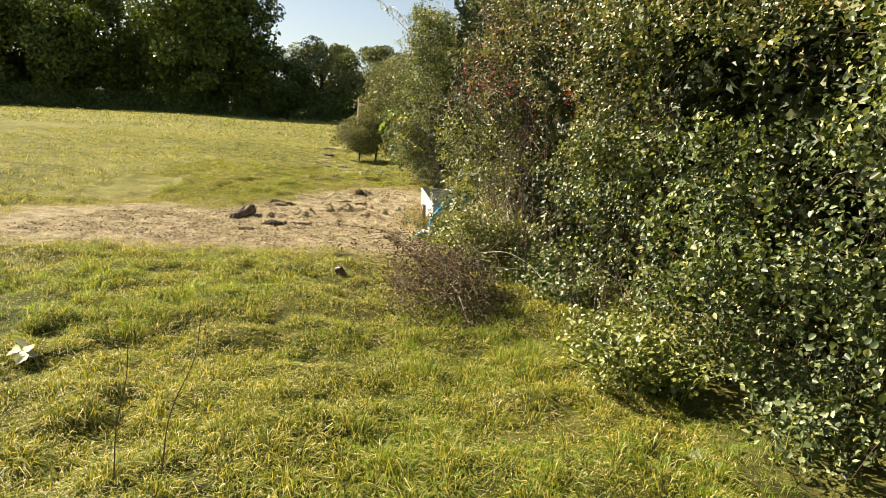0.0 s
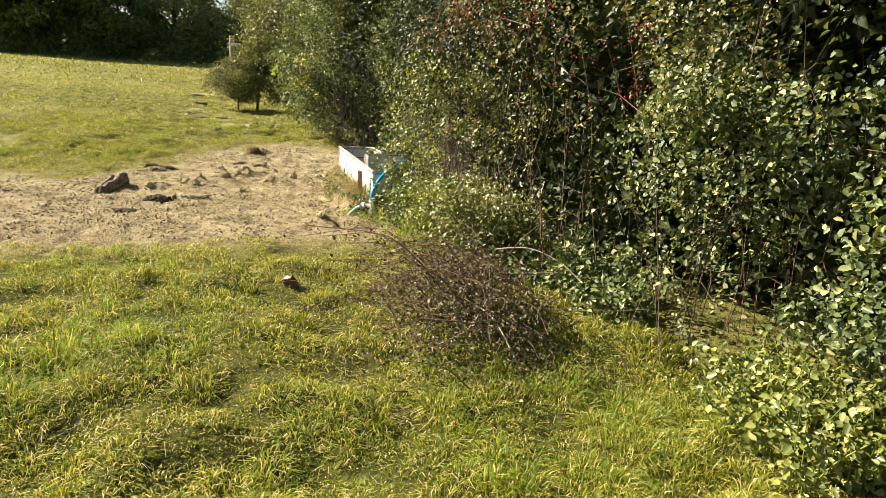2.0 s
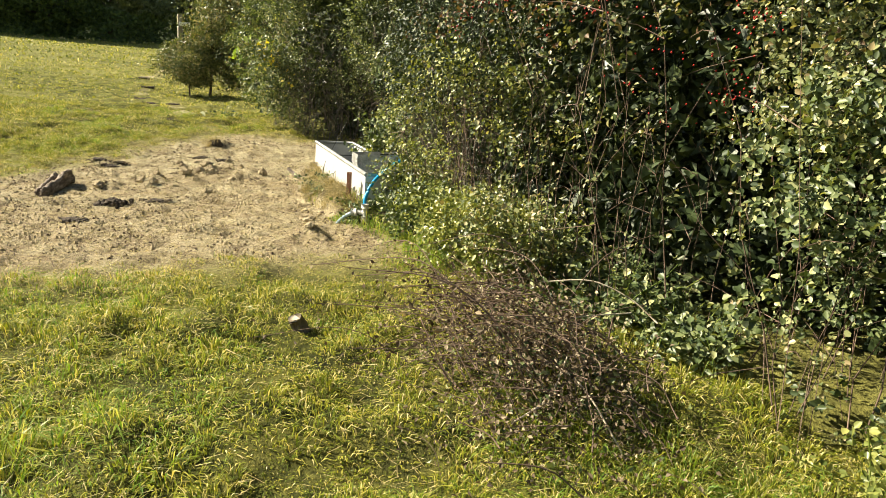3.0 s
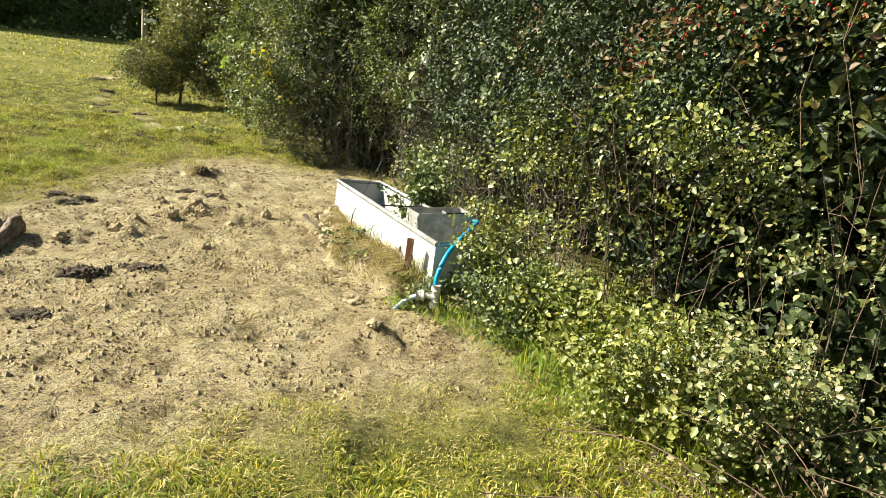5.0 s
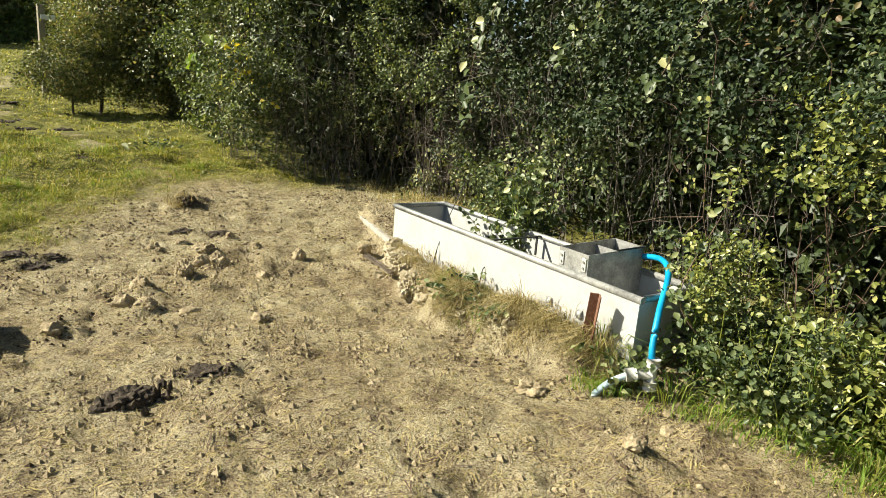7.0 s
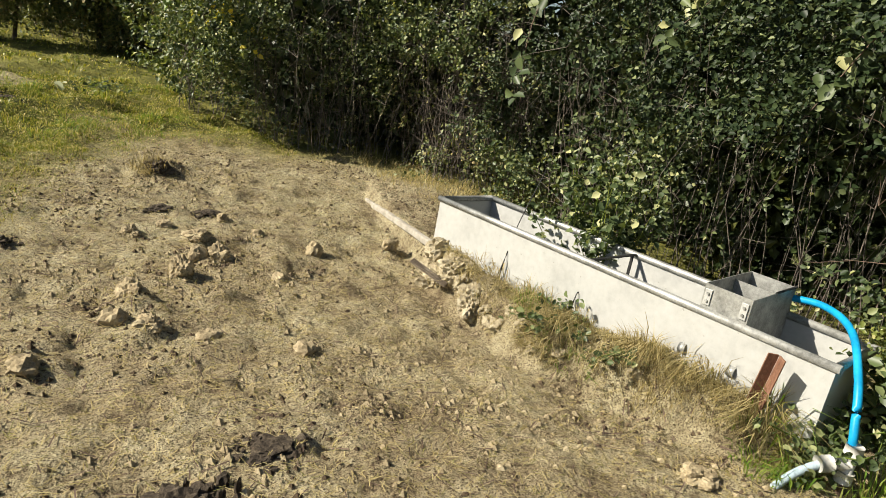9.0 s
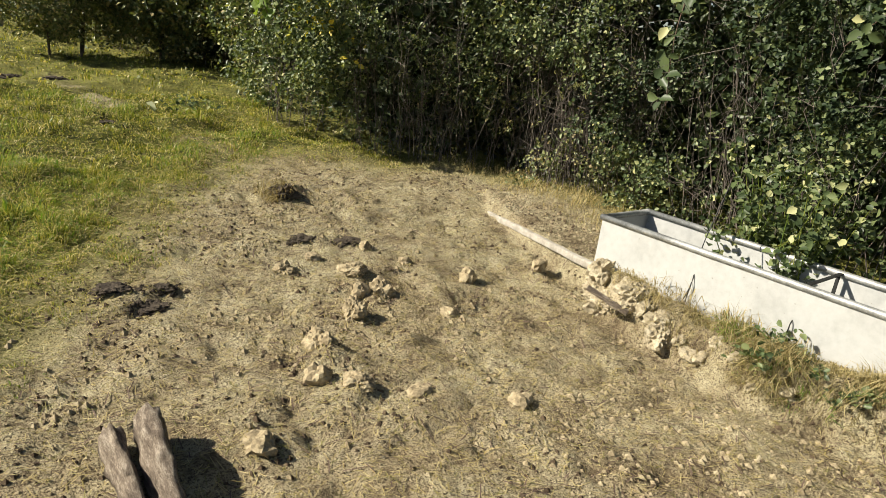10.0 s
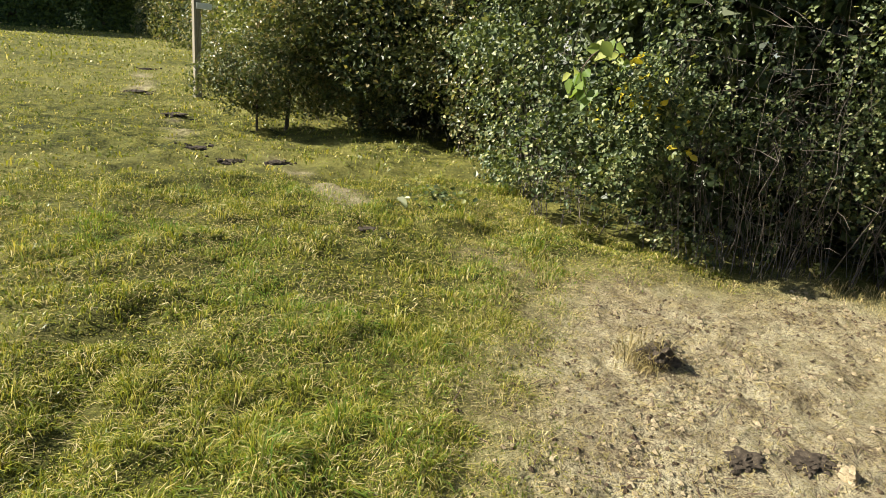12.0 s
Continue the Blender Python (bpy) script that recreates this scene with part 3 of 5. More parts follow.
# ---------------------------------------------------------------- materials of the things
def make_galv():
    m = Mat("galvanised_steel")
    p = m.objpos()
    a, b, c = m.noise(3.5, p, 4), m.noise(26, p, 5, 0.7), m.noise(120, p, 3)
    col = m.ramp(m.math("ADD", m.math("MULTIPLY", a, 0.5), m.math("MULTIPLY", b, 0.5)), (0.3, (0.36, 0.36, 0.345)), (0.5, (0.45, 0.45, 0.43)), (0.7, (0.51, 0.51, 0.49)))
    spots = m.ramp(m.noise(42, p, 2, 0.5), (0.72, 0.0), (0.76, 0.6))
    col = m.mix(spots, col, (0.22, 0.21, 0.18))
    m.set(Base_Color=col, Roughness=m.ramp(b, (0.3, 0.42), (0.7, 0.62)), Metallic=0.12, Specular_IOR_Level=0.4)
    m.bump(m.math("ADD", b, m.math("MULTIPLY", a, 2.0)), 0.15, 0.004)
    return m.m


GALV = make_galv()
ZINC = make_grain("weathered_zinc", (0.16, 0.16, 0.15), (0.33, 0.33, 0.31), (0.52, 0.52, 0.49), 10, (1, 1, 1), 0.5, 0.3, 0.45, 0.003, 0.5)
RUST = make_grain("rusty_iron", (0.09, 0.045, 0.03), (0.20, 0.10, 0.062), (0.31, 0.18, 0.12), 14, (1, 1, 0.6), 0.85, 0.5, 0.15)
BLUE = make_grain("blue_pipe", (0.004, 0.20, 0.42), (0.006, 0.29, 0.56), (0.02, 0.36, 0.62), 6, (1, 1, 1), 0.38, 0.08)
PALEBLUE = make_grain("mud_stained_blue_pipe", (0.24, 0.32, 0.36), (0.36, 0.46, 0.52), (0.55, 0.56, 0.52), 12, (1, 1, 1), 0.6, 0.2)
FITTING = make_grain("grey_plastic", (0.34, 0.33, 0.29), (0.50, 0.49, 0.45), (0.62, 0.61, 0.57), 18, (1, 1, 1), 0.55, 0.15)
BLACK = make_grain("black_steel", (0.012, 0.012, 0.012), (0.025, 0.025, 0.024), (0.05, 0.05, 0.048), 18, (1, 1, 1), 0.55, 0.2)
CONC = make_grain("pale_concrete", (0.20, 0.18, 0.14), (0.34, 0.31, 0.26), (0.48, 0.45, 0.39), 9, (1, 1, 1), 0.9, 0.6)
WOOD = make_grain("weathered_wood", (0.04, 0.028, 0.02), (0.16, 0.125, 0.092), (0.42, 0.36, 0.28), 16, (2.6, 0.6, 2.6), 0.9, 0.9, 0.0, 0.012)
POSTWOOD = make_grain("post_wood", (0.12, 0.105, 0.075), (0.26, 0.23, 0.17), (0.36, 0.32, 0.25), 7, (4, 4, 0.35), 0.85, 0.5)
WHITE = make_grain("white_paint", (0.62, 0.62, 0.58), (0.76, 0.76, 0.72), (0.82, 0.82, 0.8), 8, (1, 1, 1), 0.6, 0.1)
PALECLAY = make_grain("pale_bank_clay", (0.15, 0.12, 0.075), (0.37, 0.315, 0.21), (0.56, 0.505, 0.375), 16, (1, 1, 1), 0.95, 1.0, 0, 0.014, 0.15)
CLAY = make_grain("dry_clay", (0.14, 0.105, 0.065), (0.33, 0.265, 0.16), (0.48, 0.41, 0.27), 16, (1, 1, 1), 0.95, 0.9, 0, 0.012, 0.15)
DUNG = make_grain("cow_dung", (0.022, 0.017, 0.012), (0.062, 0.047, 0.033), (0.17, 0.135, 0.09), 34, (1, 1, 1), 0.85, 1.0, 0, 0.012, 0.25)
BERRY = make_grain("red_berry", (0.22, 0.012, 0.012), (0.34, 0.02, 0.016), (0.42, 0.05, 0.03), 8, (1, 1, 1), 0.3, 0.05)


def make_water():
    m = Mat("trough_water")
    m.set(Base_Color=m.ramp(m.noise(5, m.objpos(), 3), (0.3, (0.02, 0.026, 0.012)), (0.7, (0.05, 0.06, 0.025))), Roughness=0.06, Specular_IOR_Level=0.5)
    m.bump(m.noise(14, m.objpos(), 2), 0.06, 0.01)
    return m.m


WATER = make_water()


# ---------------------------------------------------------------- the water trough
def open_box(sx, sy, sz, t, floor=True):
    """A box of sheet metal with no lid, its base at z = 0."""
    bm = bmesh.new()
    hx, hy = sx / 2, sy / 2
    o = [bm.verts.new((x, y, z)) for z in (0, sz) for x, y in ((-hx, -hy), (hx, -hy), (hx, hy), (-hx, hy))]
    i = [bm.verts.new((x, y, z)) for z in (t if floor else 0, sz) for x, y in ((t - hx, t - hy), (hx - t, t - hy), (hx - t, hy - t), (t - hx, hy - t))]
    for k in range(4):
        j = (k + 1) % 4
        bm.faces.new((o[k], o[j], o[j + 4], o[k + 4]))
        bm.faces.new((i[j], i[k], i[k + 4], i[j + 4]))
        bm.faces.new((o[k + 4], o[j + 4], i[j + 4], i[k + 4]))
    if floor:
        bm.faces.new(o[3::-1])
        bm.faces.new(i[:4])
    else:
        for k in range(4):
            j = (k + 1) % 4
            bm.faces.new((o[j], o[k], i[k], i[j]))
    return bm


TL, TW, TH = 2.44, 0.48, 0.42


def water_trough():
    t = thing("water_trough", "long galvanised steel cattle trough set on an earth bank", "water trough", pose(-0.144, 9.556, 0.050, 0, 0, 6.8))
    bm = open_box(TW, TL, TH, 0.006)
    bmesh.ops.subdivide_edges(bm, edges=[e for e in bm.edges if e.calc_length() > 1], cuts=9)
    for v in bm.verts:
        bulge = 0.010 * math.cos(v.co.y / TL * math.pi) * math.sin(max(0, v.co.z) / TH * math.pi) + 0.003 * noise.noise(Vector((v.co.y * 3, v.co.z * 2, v.co.x)))
        v.co.x += bulge * (1 if v.co.x > 0 else -1)
    part("body", bm, GALV, t)
    hx, hy, z = TW / 2 - 0.004, TL / 2 - 0.004, TH
    ring = [(-hx, -hy, z), (-hx, hy, z), (hx, hy, z), (hx, -hy, z)]
    for k in range(4):
        a, b = Vector(ring[k]), Vector(ring[(k + 1) % 4])
        d = (b - a).normalized() * (0.018 if k % 2 == 0 else -0.016)
        part("rim", tubes("rim", [([a - d, a.lerp(b, 0.33), a.lerp(b, 0.66), b + d], 0.019)], 12), ZINC, t, "rolled grey steel rim")
    part("water", box_bm(TW - 0.02, TL - 0.02, 0.004, 0, 0, 0.17), WATER, t, "dark still water")
    # float box across the near end
    fb = part("float_box", open_box(0.45, 0.22, 0.26, 0.004, False), ZINC, t, "grey sheet steel float box")
    fb.location = (0.01, -0.725, 0.295)
    fb.rotation_euler = (0, radians(-2), 0)
    lid = part("divider", box_bm(0.004, 0.21, 0.14, 0.06, 0, 0.17), ZINC, fb)
    lid.location = (0, 0, 0)
    part("hinge_bar", tubes("hinge_bar", [([(0.0, -0.11, 0.262), (0.226, -0.11, 0.262)], 0.006)], 6), BLACK, fb)
    for y in (-0.085, 0.085):
        br = part("bracket", box_bm(0.006, 0.032, 0.075, -0.229, y, 0.20, 0.002), GALV, fb, "pale steel bracket plate")
        for z in (0.183, 0.218):
            bm = bmesh.new()
            bmesh.ops.create_cone(bm, cap_ends=True, segments=8, radius1=0.0065, radius2=0.006, depth=0.008, matrix=Matrix.Translation((-0.235, y, z)) @ Matrix.Rotation(radians(90), 4, "Y"))
            part("bolt", bm, ZINC, br)
    for y in (-0.605, -0.845):
        part("clamp", tubes("clamp", [([(-hx, y - 0.016, z), (-hx, y + 0.016, z)], 0.026)], 14), ZINC, t, "steel pipe clamp")
    part("brace", box_bm(TW - 0.02, 0.022, 0.008, 0, 0.02, 0.425, 0.002), BLACK, t, "black steel cross brace")
    part("brace_leg", box_bm(0.008, 0.018, 0.13, hx - 0.05, 0.02, 0.36, 0.002), BLACK, t)
    for pts in ([(-hx + 0.25, 0.62, z + 0.55), (-hx + 0.08, 0.60, z + 0.22), (-hx - 0.022, 0.56, z + 0.02), (-hx - 0.03, 0.60, z - 0.12), (-hx - 0.04, 0.72, z - 0.28)],
                [(-hx - 0.022, 0.56, z + 0.02), (-hx - 0.034, 0.56, z - 0.12), (-hx - 0.04, 0.50, z - 0.22), (-hx - 0.034, 0.44, z - 0.25)],
                [(-hx + 0.03, 0.03, z + 0.02), (-hx - 0.022, 0.02, z + 0.012), (-hx - 0.034, 0.03, z - 0.16), (-hx - 0.036, 0.04, z - 0.28), (-hx - 0.06, 0.08, z - 0.36)]):
        part("wire", tubes("wire", [(arc(pts, 8), 0.0032)], 5), BLACK, t, "loose black wire over the rim")


water_trough()

# stake, pipes
st = thing("stake", "rusty angle-iron stake leaning in front of a trough", "stake", look((-0.355, 8.55, 0.06), (-0.365, 8.505, 0.455)) @ pose(0, 0, 0, 0, 180, 200))
bm = box_bm(0.046, 0.006, 0.52, 0, 0, 0.14, 0.001)
part("flange", bm, RUST, st)
part("flange", box_bm(0.006, 0.046, 0.52, -0.026, 0.026, 0.14, 0.001), RUST, st)

pipe = thing("supply_pipe", "bright blue plastic water pipe feeding a trough", "pipe", pose(-0.250, 8.12, 0.2))
inv = pipe.matrix_world.inverted()


def piped(name, mesh, mat, label=""):
    mesh.transform(Matrix.Translation((0, 0.038, -0.036)) @ inv)
    return part(name, mesh, mat, pipe, label)


PIPE_RUN = [(0.185, 8.74, 0.59), (0.16, 8.56, 0.617), (0.03, 8.375, 0.593), (-0.156, 8.223, 0.469), (-0.245, 8.147, 0.320), (-0.25, 8.124, 0.22)]
piped("hose", tubes("hose", [(arc(PIPE_RUN, 12), 0.0165)], 12), BLUE)
tee = piped("tee", tubes("tee", [([(-0.250, 8.12, 0.12), (-0.250, 8.12, 0.25)], 0.024), ([(-0.250, 8.12, 0.185), (-0.33, 8.16, 0.175)], 0.024)], 12), FITTING, "grey plastic tee fitting")
for a, b in (((-0.250, 8.12, 0.225), (-0.250, 8.12, 0.265)), ((-0.250, 8.12, 0.105), (-0.250, 8.12, 0.15)), ((-0.315, 8.155, 0.178), (-0.36, 8.18, 0.17))):
    piped("collar", tubes("collar", [([a, b], 0.033)], 16), FITTING, "ribbed grey collar")
piped("feed_pipe", tubes("feed_pipe", [(arc([(-0.35, 8.175, 0.17), (-0.41, 8.21, 0.13), (-0.47, 8.245, 0.06), (-0.54, 8.28, -0.06)], 8), 0.0165)], 10), PALEBLUE, "mud-stained pale blue pipe running into the ground")
piped("standpipe", tubes("standpipe", [([(-0.250, 8.12, 0.11), (-0.252, 8.11, 0.0), (-0.255, 8.1, -0.12)], 0.014)], 8), TWIG, "brown rusty riser")


# ---------------------------------------------------------------- slab edge, stones, clods, dung
def lump(name, label, category, x, y, r, h, mat, seed, group="", flat=0.75, sink=0.25, rough=0.35, crumb=0.0):
    bm = bmesh.new()
    bmesh.ops.create_icosphere(bm, subdivisions=4 if r > 0.06 and y < 13 else 3, radius=1)
    off = Vector((seed * 7.3, seed * 3.1, seed * 1.7))
    for v in bm.verts:
        n = v.co.normalized()
        k = 1 + rough * noise.noise(n * 1.3 + off) + rough * 0.7 * (0.5 - abs(noise.noise(n * 3.2 + off))) + rough * 0.42 * noise.noise(n * 5 + off) + rough * 0.26 * noise.noise(n * 12 + off) - crumb * abs(noise.noise(n * 4.5 - off)) + crumb * 0.35 * noise.noise(n * 9 - off)
        v.co = Vector((n.x * r * k, n.y * r * k * flat, n.z * h * k))
    me = bpy.data.meshes.new(name)
    bm.to_mesh(me)
    bm.free()
    me.polygons.foreach_set("use_smooth", [crumb == 0] * len(me.polygons))
    me.materials.append(mat)
    ob = new(name, me)
    ob.matrix_world = pose(x, y, gz(x, y) + h * sink, 0, 0, seed * 77 % 360)
    return tagged(ob, label, category, group)


CLODS = [(-2.22, 11.56, .095, .06), (-1.88, 11.33, .11, .05), (-2.08, 10.87, .10, .085), (-1.80, 11.10, .10, .09), (-1.93, 11.12, .075, .07), (-2.37, 10.62, .105, .085),
         (-2.48, 10.36, .085, .075), (-1.17, 11.16, .085, .085), (-1.45, 11.47, .06, .05), (-1.75, 9.88, .075, .045), (-2.36, 10.22, .09, .05), (-0.62, 11.12, .08, .07),
         (-1.53, 10.80, .07, .04), (-2.01, 11.65, .07, .04), (-1.62, 11.72, .06, .05), (-0.74, 8.45, .10, .05), (-0.42, 7.86, .05, .03), (-0.76, 7.72, .06, .035), (-2.12, 10.1, .08, .04),
         (-2.85, 9.98, .085, .05), (-0.12, 7.72, .045, .03), (-0.30, 7.98, .045, .03)]
for i, (x, y, r, h) in enumerate(CLODS):
    lump("clod", "pale dry clay clod on trodden earth", "clod", x, y, r * 0.7, h * 0.8, CLAY, i + 1, "dry clods on the trodden patch", 0.85, 0.12, 0.42, 0.12)
PATS = [(-2.5, 8.97, .15, .085), (-1.68, 11.85, .12, .03), (-1.98, 11.93, .11, .03), (-2.15, 9.17, .12, .03), (-3.16, 11.40, .11, .03), (-3.0, 11.25, .10, .03), (-2.92, 11.42, .08, .03), (-2.6, 8.05, .12, .03),
        (-3.09, 17.63, .16, .05), (-3.59, 17.85, .15, .04), (-3.88, 18.61, .2, .03), (-4.09, 21.0, .25, .03), (-4.74, 24.28, .3, .05), (-4.69, 30.5, .3, .06), (-2.75, 15.0, .11, .03)]


def cow_pat(x, y, r, h, seed):
    """Dung trodden into a low ragged crust, with crumbs on and round it."""
    rr = np.random.default_rng(seed)
    z0 = gz(x, y)
    t = thing("cow_pat", "dark crusted cow dung crumbling on the ground", "dung", pose(x, y, z0), "dung on the pasture")
    loose = bmesh.new()
    crust = bmesh.new()
    bits = [(0, 0, r * 0.66, h * 0.6)] + [(rr.normal() * r * 0.5, rr.normal() * r * 0.36, r * (0.05 + 0.17 * rr.random() ** 2), h * (0.2 + 0.4 * rr.random())) for _ in range(40)]
    for k, (dx, dy, q, hh) in enumerate(bits):
        made = bmesh.ops.create_icosphere(loose if k else crust, subdivisions=2 if k else 4, radius=1)["verts"]
        off, dz = Vector((k * 3.3 + seed, k, seed * 1.7)), gz(x + dx, y + dy) - z0
        for v in made:
            n = v.co.normalized()
            f = 1 + 0.6 * noise.noise(n * 1.6 + off) + 0.3 * noise.noise(n * 5 + off) + (0 if k else 0.2 * noise.noise(n * 11 + off))
            v.co = Vector((dx + n.x * q * f, dy + n.y * q * f * 0.85, dz + n.z * hh * f + hh * 0.1))
    part("crust", crust, DUNG, t)
    tagged(part("crumbs", loose, DUNG, t), kind="stuff")


for i, (x, y, r, h) in enumerate(PATS):
    cow_pat(x, y, r, h, i + 40)

kerb = box_bm(0.05, 1.5, 0.05, 0, 0, 0, 0.012)
bmesh.ops.subdivide_edges(kerb, edges=[e for e in kerb.edges if e.calc_length() > 1], cuts=14)
for v in kerb.verts:
    v.co += 0.006 * noise.noise_vector(v.co * 9)
ob = part("kerb", kerb, CONC)
ob.matrix_world = look((-0.36, 11.50, 0.085), (-0.23, 12.26, 0.04)) @ pose(0, 0, 0, 90, 180, 0)
tagged(ob, "pale weathered concrete edging strip beyond the trough", "kerb")
for i in range(20):
    y = 9.0 + 1.66 * (i / 19) ** 0.55 + random.uniform(-0.03, 0.03)
    big = 0.5 + 0.9 * max(0.0, (y - 9.6) / 1.1)
    x = float(np.interp(y, FOOT_Y, FOOT_X)) + random.uniform(0.05, 0.11)
    r = random.uniform(0.05, 0.10) * big
    lump("bank_stone", "pale clay-caked stone in an eroded bank", "stone", x, y, r, r * random.uniform(0.6, 0.9), PALECLAY, i + 70, "stones in the bank", 0.75, -0.25, 0.6, 0.12)

plank = part("plank", box_bm(0.045, 0.26, 0.016, 0, 0, 0, 0.003), WOOD)
plank.matrix_world = look((-0.80, 10.34, 0.12), (-0.75, 10.12, 0.03)) @ pose(0, 0, 0, 90, 20, 0)
tagged(plank, "short weathered board stuck in an earth bank", "plank")


# ---------------------------------------------------------------- split logs
def split_log(x, y, z, ln, w, h, yaw, pitch, seed, label):
    rows, sides, V, Q = 60, 20, [], []
    for i in range(rows + 1):
        t = i / rows
        for k in range(sides):
            a = 2 * math.pi * k / sides
            p = Vector((math.cos(a), t * 4, math.sin(a)))
            s = 1 + 0.28 * noise.noise(p * 1.3 + Vector((seed, 0, 0))) + 0.26 * noise.noise(Vector((p.x * 4, t * 4, p.z * 4 + seed))) + 0.24 * noise.noise(Vector((p.x * 8, t * 16, p.z * 8 + seed))) - 0.14 * max(0, noise.noise(Vector((p.x * 7, t * 3, p.z * 7 + seed * 2))))
            s *= (0.82 + 0.25 * t) * (1 if 0 < i < rows else 0.85)
            V.append((w / 2 * s * math.cos(a), (t - 0.5) * ln + 0.03 * noise.noise(p * 3 + Vector((seed, 1, 0))), max(-0.3, math.sin(a)) * h * s))
    for i in range(rows):
        for k in range(sides):
            j = (k + 1) % sides
            Q.append((i * sides + k, (i + 1) * sides + k, (i + 1) * sides + j, i * sides + j))
    me = np_mesh("split_log", V, [np.array(Q), np.array([tuple(range(sides)), tuple(rows * sides + sides - 1 - k for k in range(sides))])])
    ob = part("split_log", me, WOOD)
    ob.matrix_world = pose(x, y, z, pitch, 0, yaw)
    return tagged(ob, label, "log", "split logs on the bare earth")


split_log(-3.275, 9.75, gz(-3.275, 9.75) + 0.03, 0.86, 0.07, 0.075, 4, 1, 3, "weathered grey split log lying on bare earth")
split_log(-3.185, 9.74, gz(-3.185, 9.74) + 0.035, 0.9, 0.095, 0.095, 0, 1, 8, "thick weathered split log with flaking brown bark")

# ---------------------------------------------------------------- cut stump, weed stalks, white leaves
stump = thing("stump", "small cut sapling stump in the grass", "stump", pose(-0.956, 5.545, gz(-0.956, 5.545)))
part("stem", tubes("stem", [([(0.03, 0, -0.05), (0.015, 0, 0.02), (-0.01, -0.01, 0.06)], [0.05, 0.042, 0.037])], 12), BARK, stump)
part("cut_face", tubes("cut_face", [([(-0.01, -0.0105, 0.058), (-0.0115, -0.011, 0.065)], 0.034)], 12), CANE, stump, "pale sawn top")
for i, (x, y, h, lx, ly) in enumerate([(-1.18, 2.05, .55, .05, .03), (-1.03, 2.12, .62, .11, .12)]):
    w = thing("weed_stalk", "thin dry brown dock stalk standing in grass", "weed", pose(x, y, gz(x, y)), "dry weed stalks")
    run = arc([(0, 0, -0.02), (lx * .2, ly * .3, h * .4), (lx * .9, ly * .7, h * .75), (lx, ly, h)], 6)
    part("stem", tubes("stem", [(run, [0.003 * (1 - 0.5 * k / len(run)) for k in range(len(run))])], 5), TWIG, w)
    if i:
        C = np.array([(lx * (0.85 + .2 * k / 14) + rng.normal() * .008, ly + rng.normal() * .008, h * (0.75 + 0.3 * k / 14)) for k in range(40) for _ in (0,)])
        C[:, 2] = h * (0.78 + 0.22 * rng.random(len(C)))
        tagged(part("seed_head", leaf_mesh("seed_head", C, np.full(len(C), 0.012), np.tile([0, 0, 1.0], (len(C), 1)), 1.0), DEADLEAF, w), kind="stuff")


def ground_leaves(name, label, cat, x, y, spread, count, size, mat, up=0.05):
    t = thing(name, label, cat, pose(x, y, gz(x, y)))
    xs, ys = x + spread * rng.normal(size=count), y + spread * rng.normal(size=count)
    C = np.stack([xs, ys, ground_z(xs, ys) + up * (0.4 + rng.random(count))], 1)
    me = leaf_mesh(name, C, size * (0.7 + 0.6 * rng.random(count)), np.tile([0, -0.2, 1.0], (count, 1)), 0.35, 0.75, fine=True)
    me.transform(t.matrix_world.inverted())
    tagged(part("foliage", me, mat, t), kind="stuff")


PALE = leaf_mat("pale_leaf", [(0.0, (0.30, 0.34, 0.20)), (1.0, (0.62, 0.64, 0.48))], 0.55, 0.2, (1, 1, 0.8), 2.0)
ground_leaves("thistle", "pale flattened thistle rosette in the grass", "thistle", -2.3, 3.17, 0.05, 10, 0.09, PALE)
ground_leaves("bramble_sprig", "low bramble sprig with pale leaf undersides", "bramble", -1.95, 15.65, 0.2, 60, 0.055, BRAM, 0.12)
ground_leaves("fallen_leaf", "white upturned leaf caught in grass", "leaf", -2.28, 15.6, 0.015, 3, 0.09, PALE, 0.12)
ground_leaves("fallen_leaf", "pale fallen leaf on straw-coloured grass", "leaf", 1.21, 2.55, 0.01, 2, 0.07, PALE, 0.05)

# ---------------------------------------------------------------- the waymark post
px, py = -3.66, 24.1
post = thing("waymark_post", "weathered square timber post with a small white arm", "post", pose(px, py, gz(px, py), 0, 0, 18))
bm = box_bm(0.13, 0.13, 2.05, 0, 0, 0.925, 0.01)
part("shaft", bm, POSTWOOD, post)
part("arm", box_bm(0.30, 0.03, 0.11, 0.12, -0.08, 1.68, 0.005), WHITE, post, "white painted arm board")


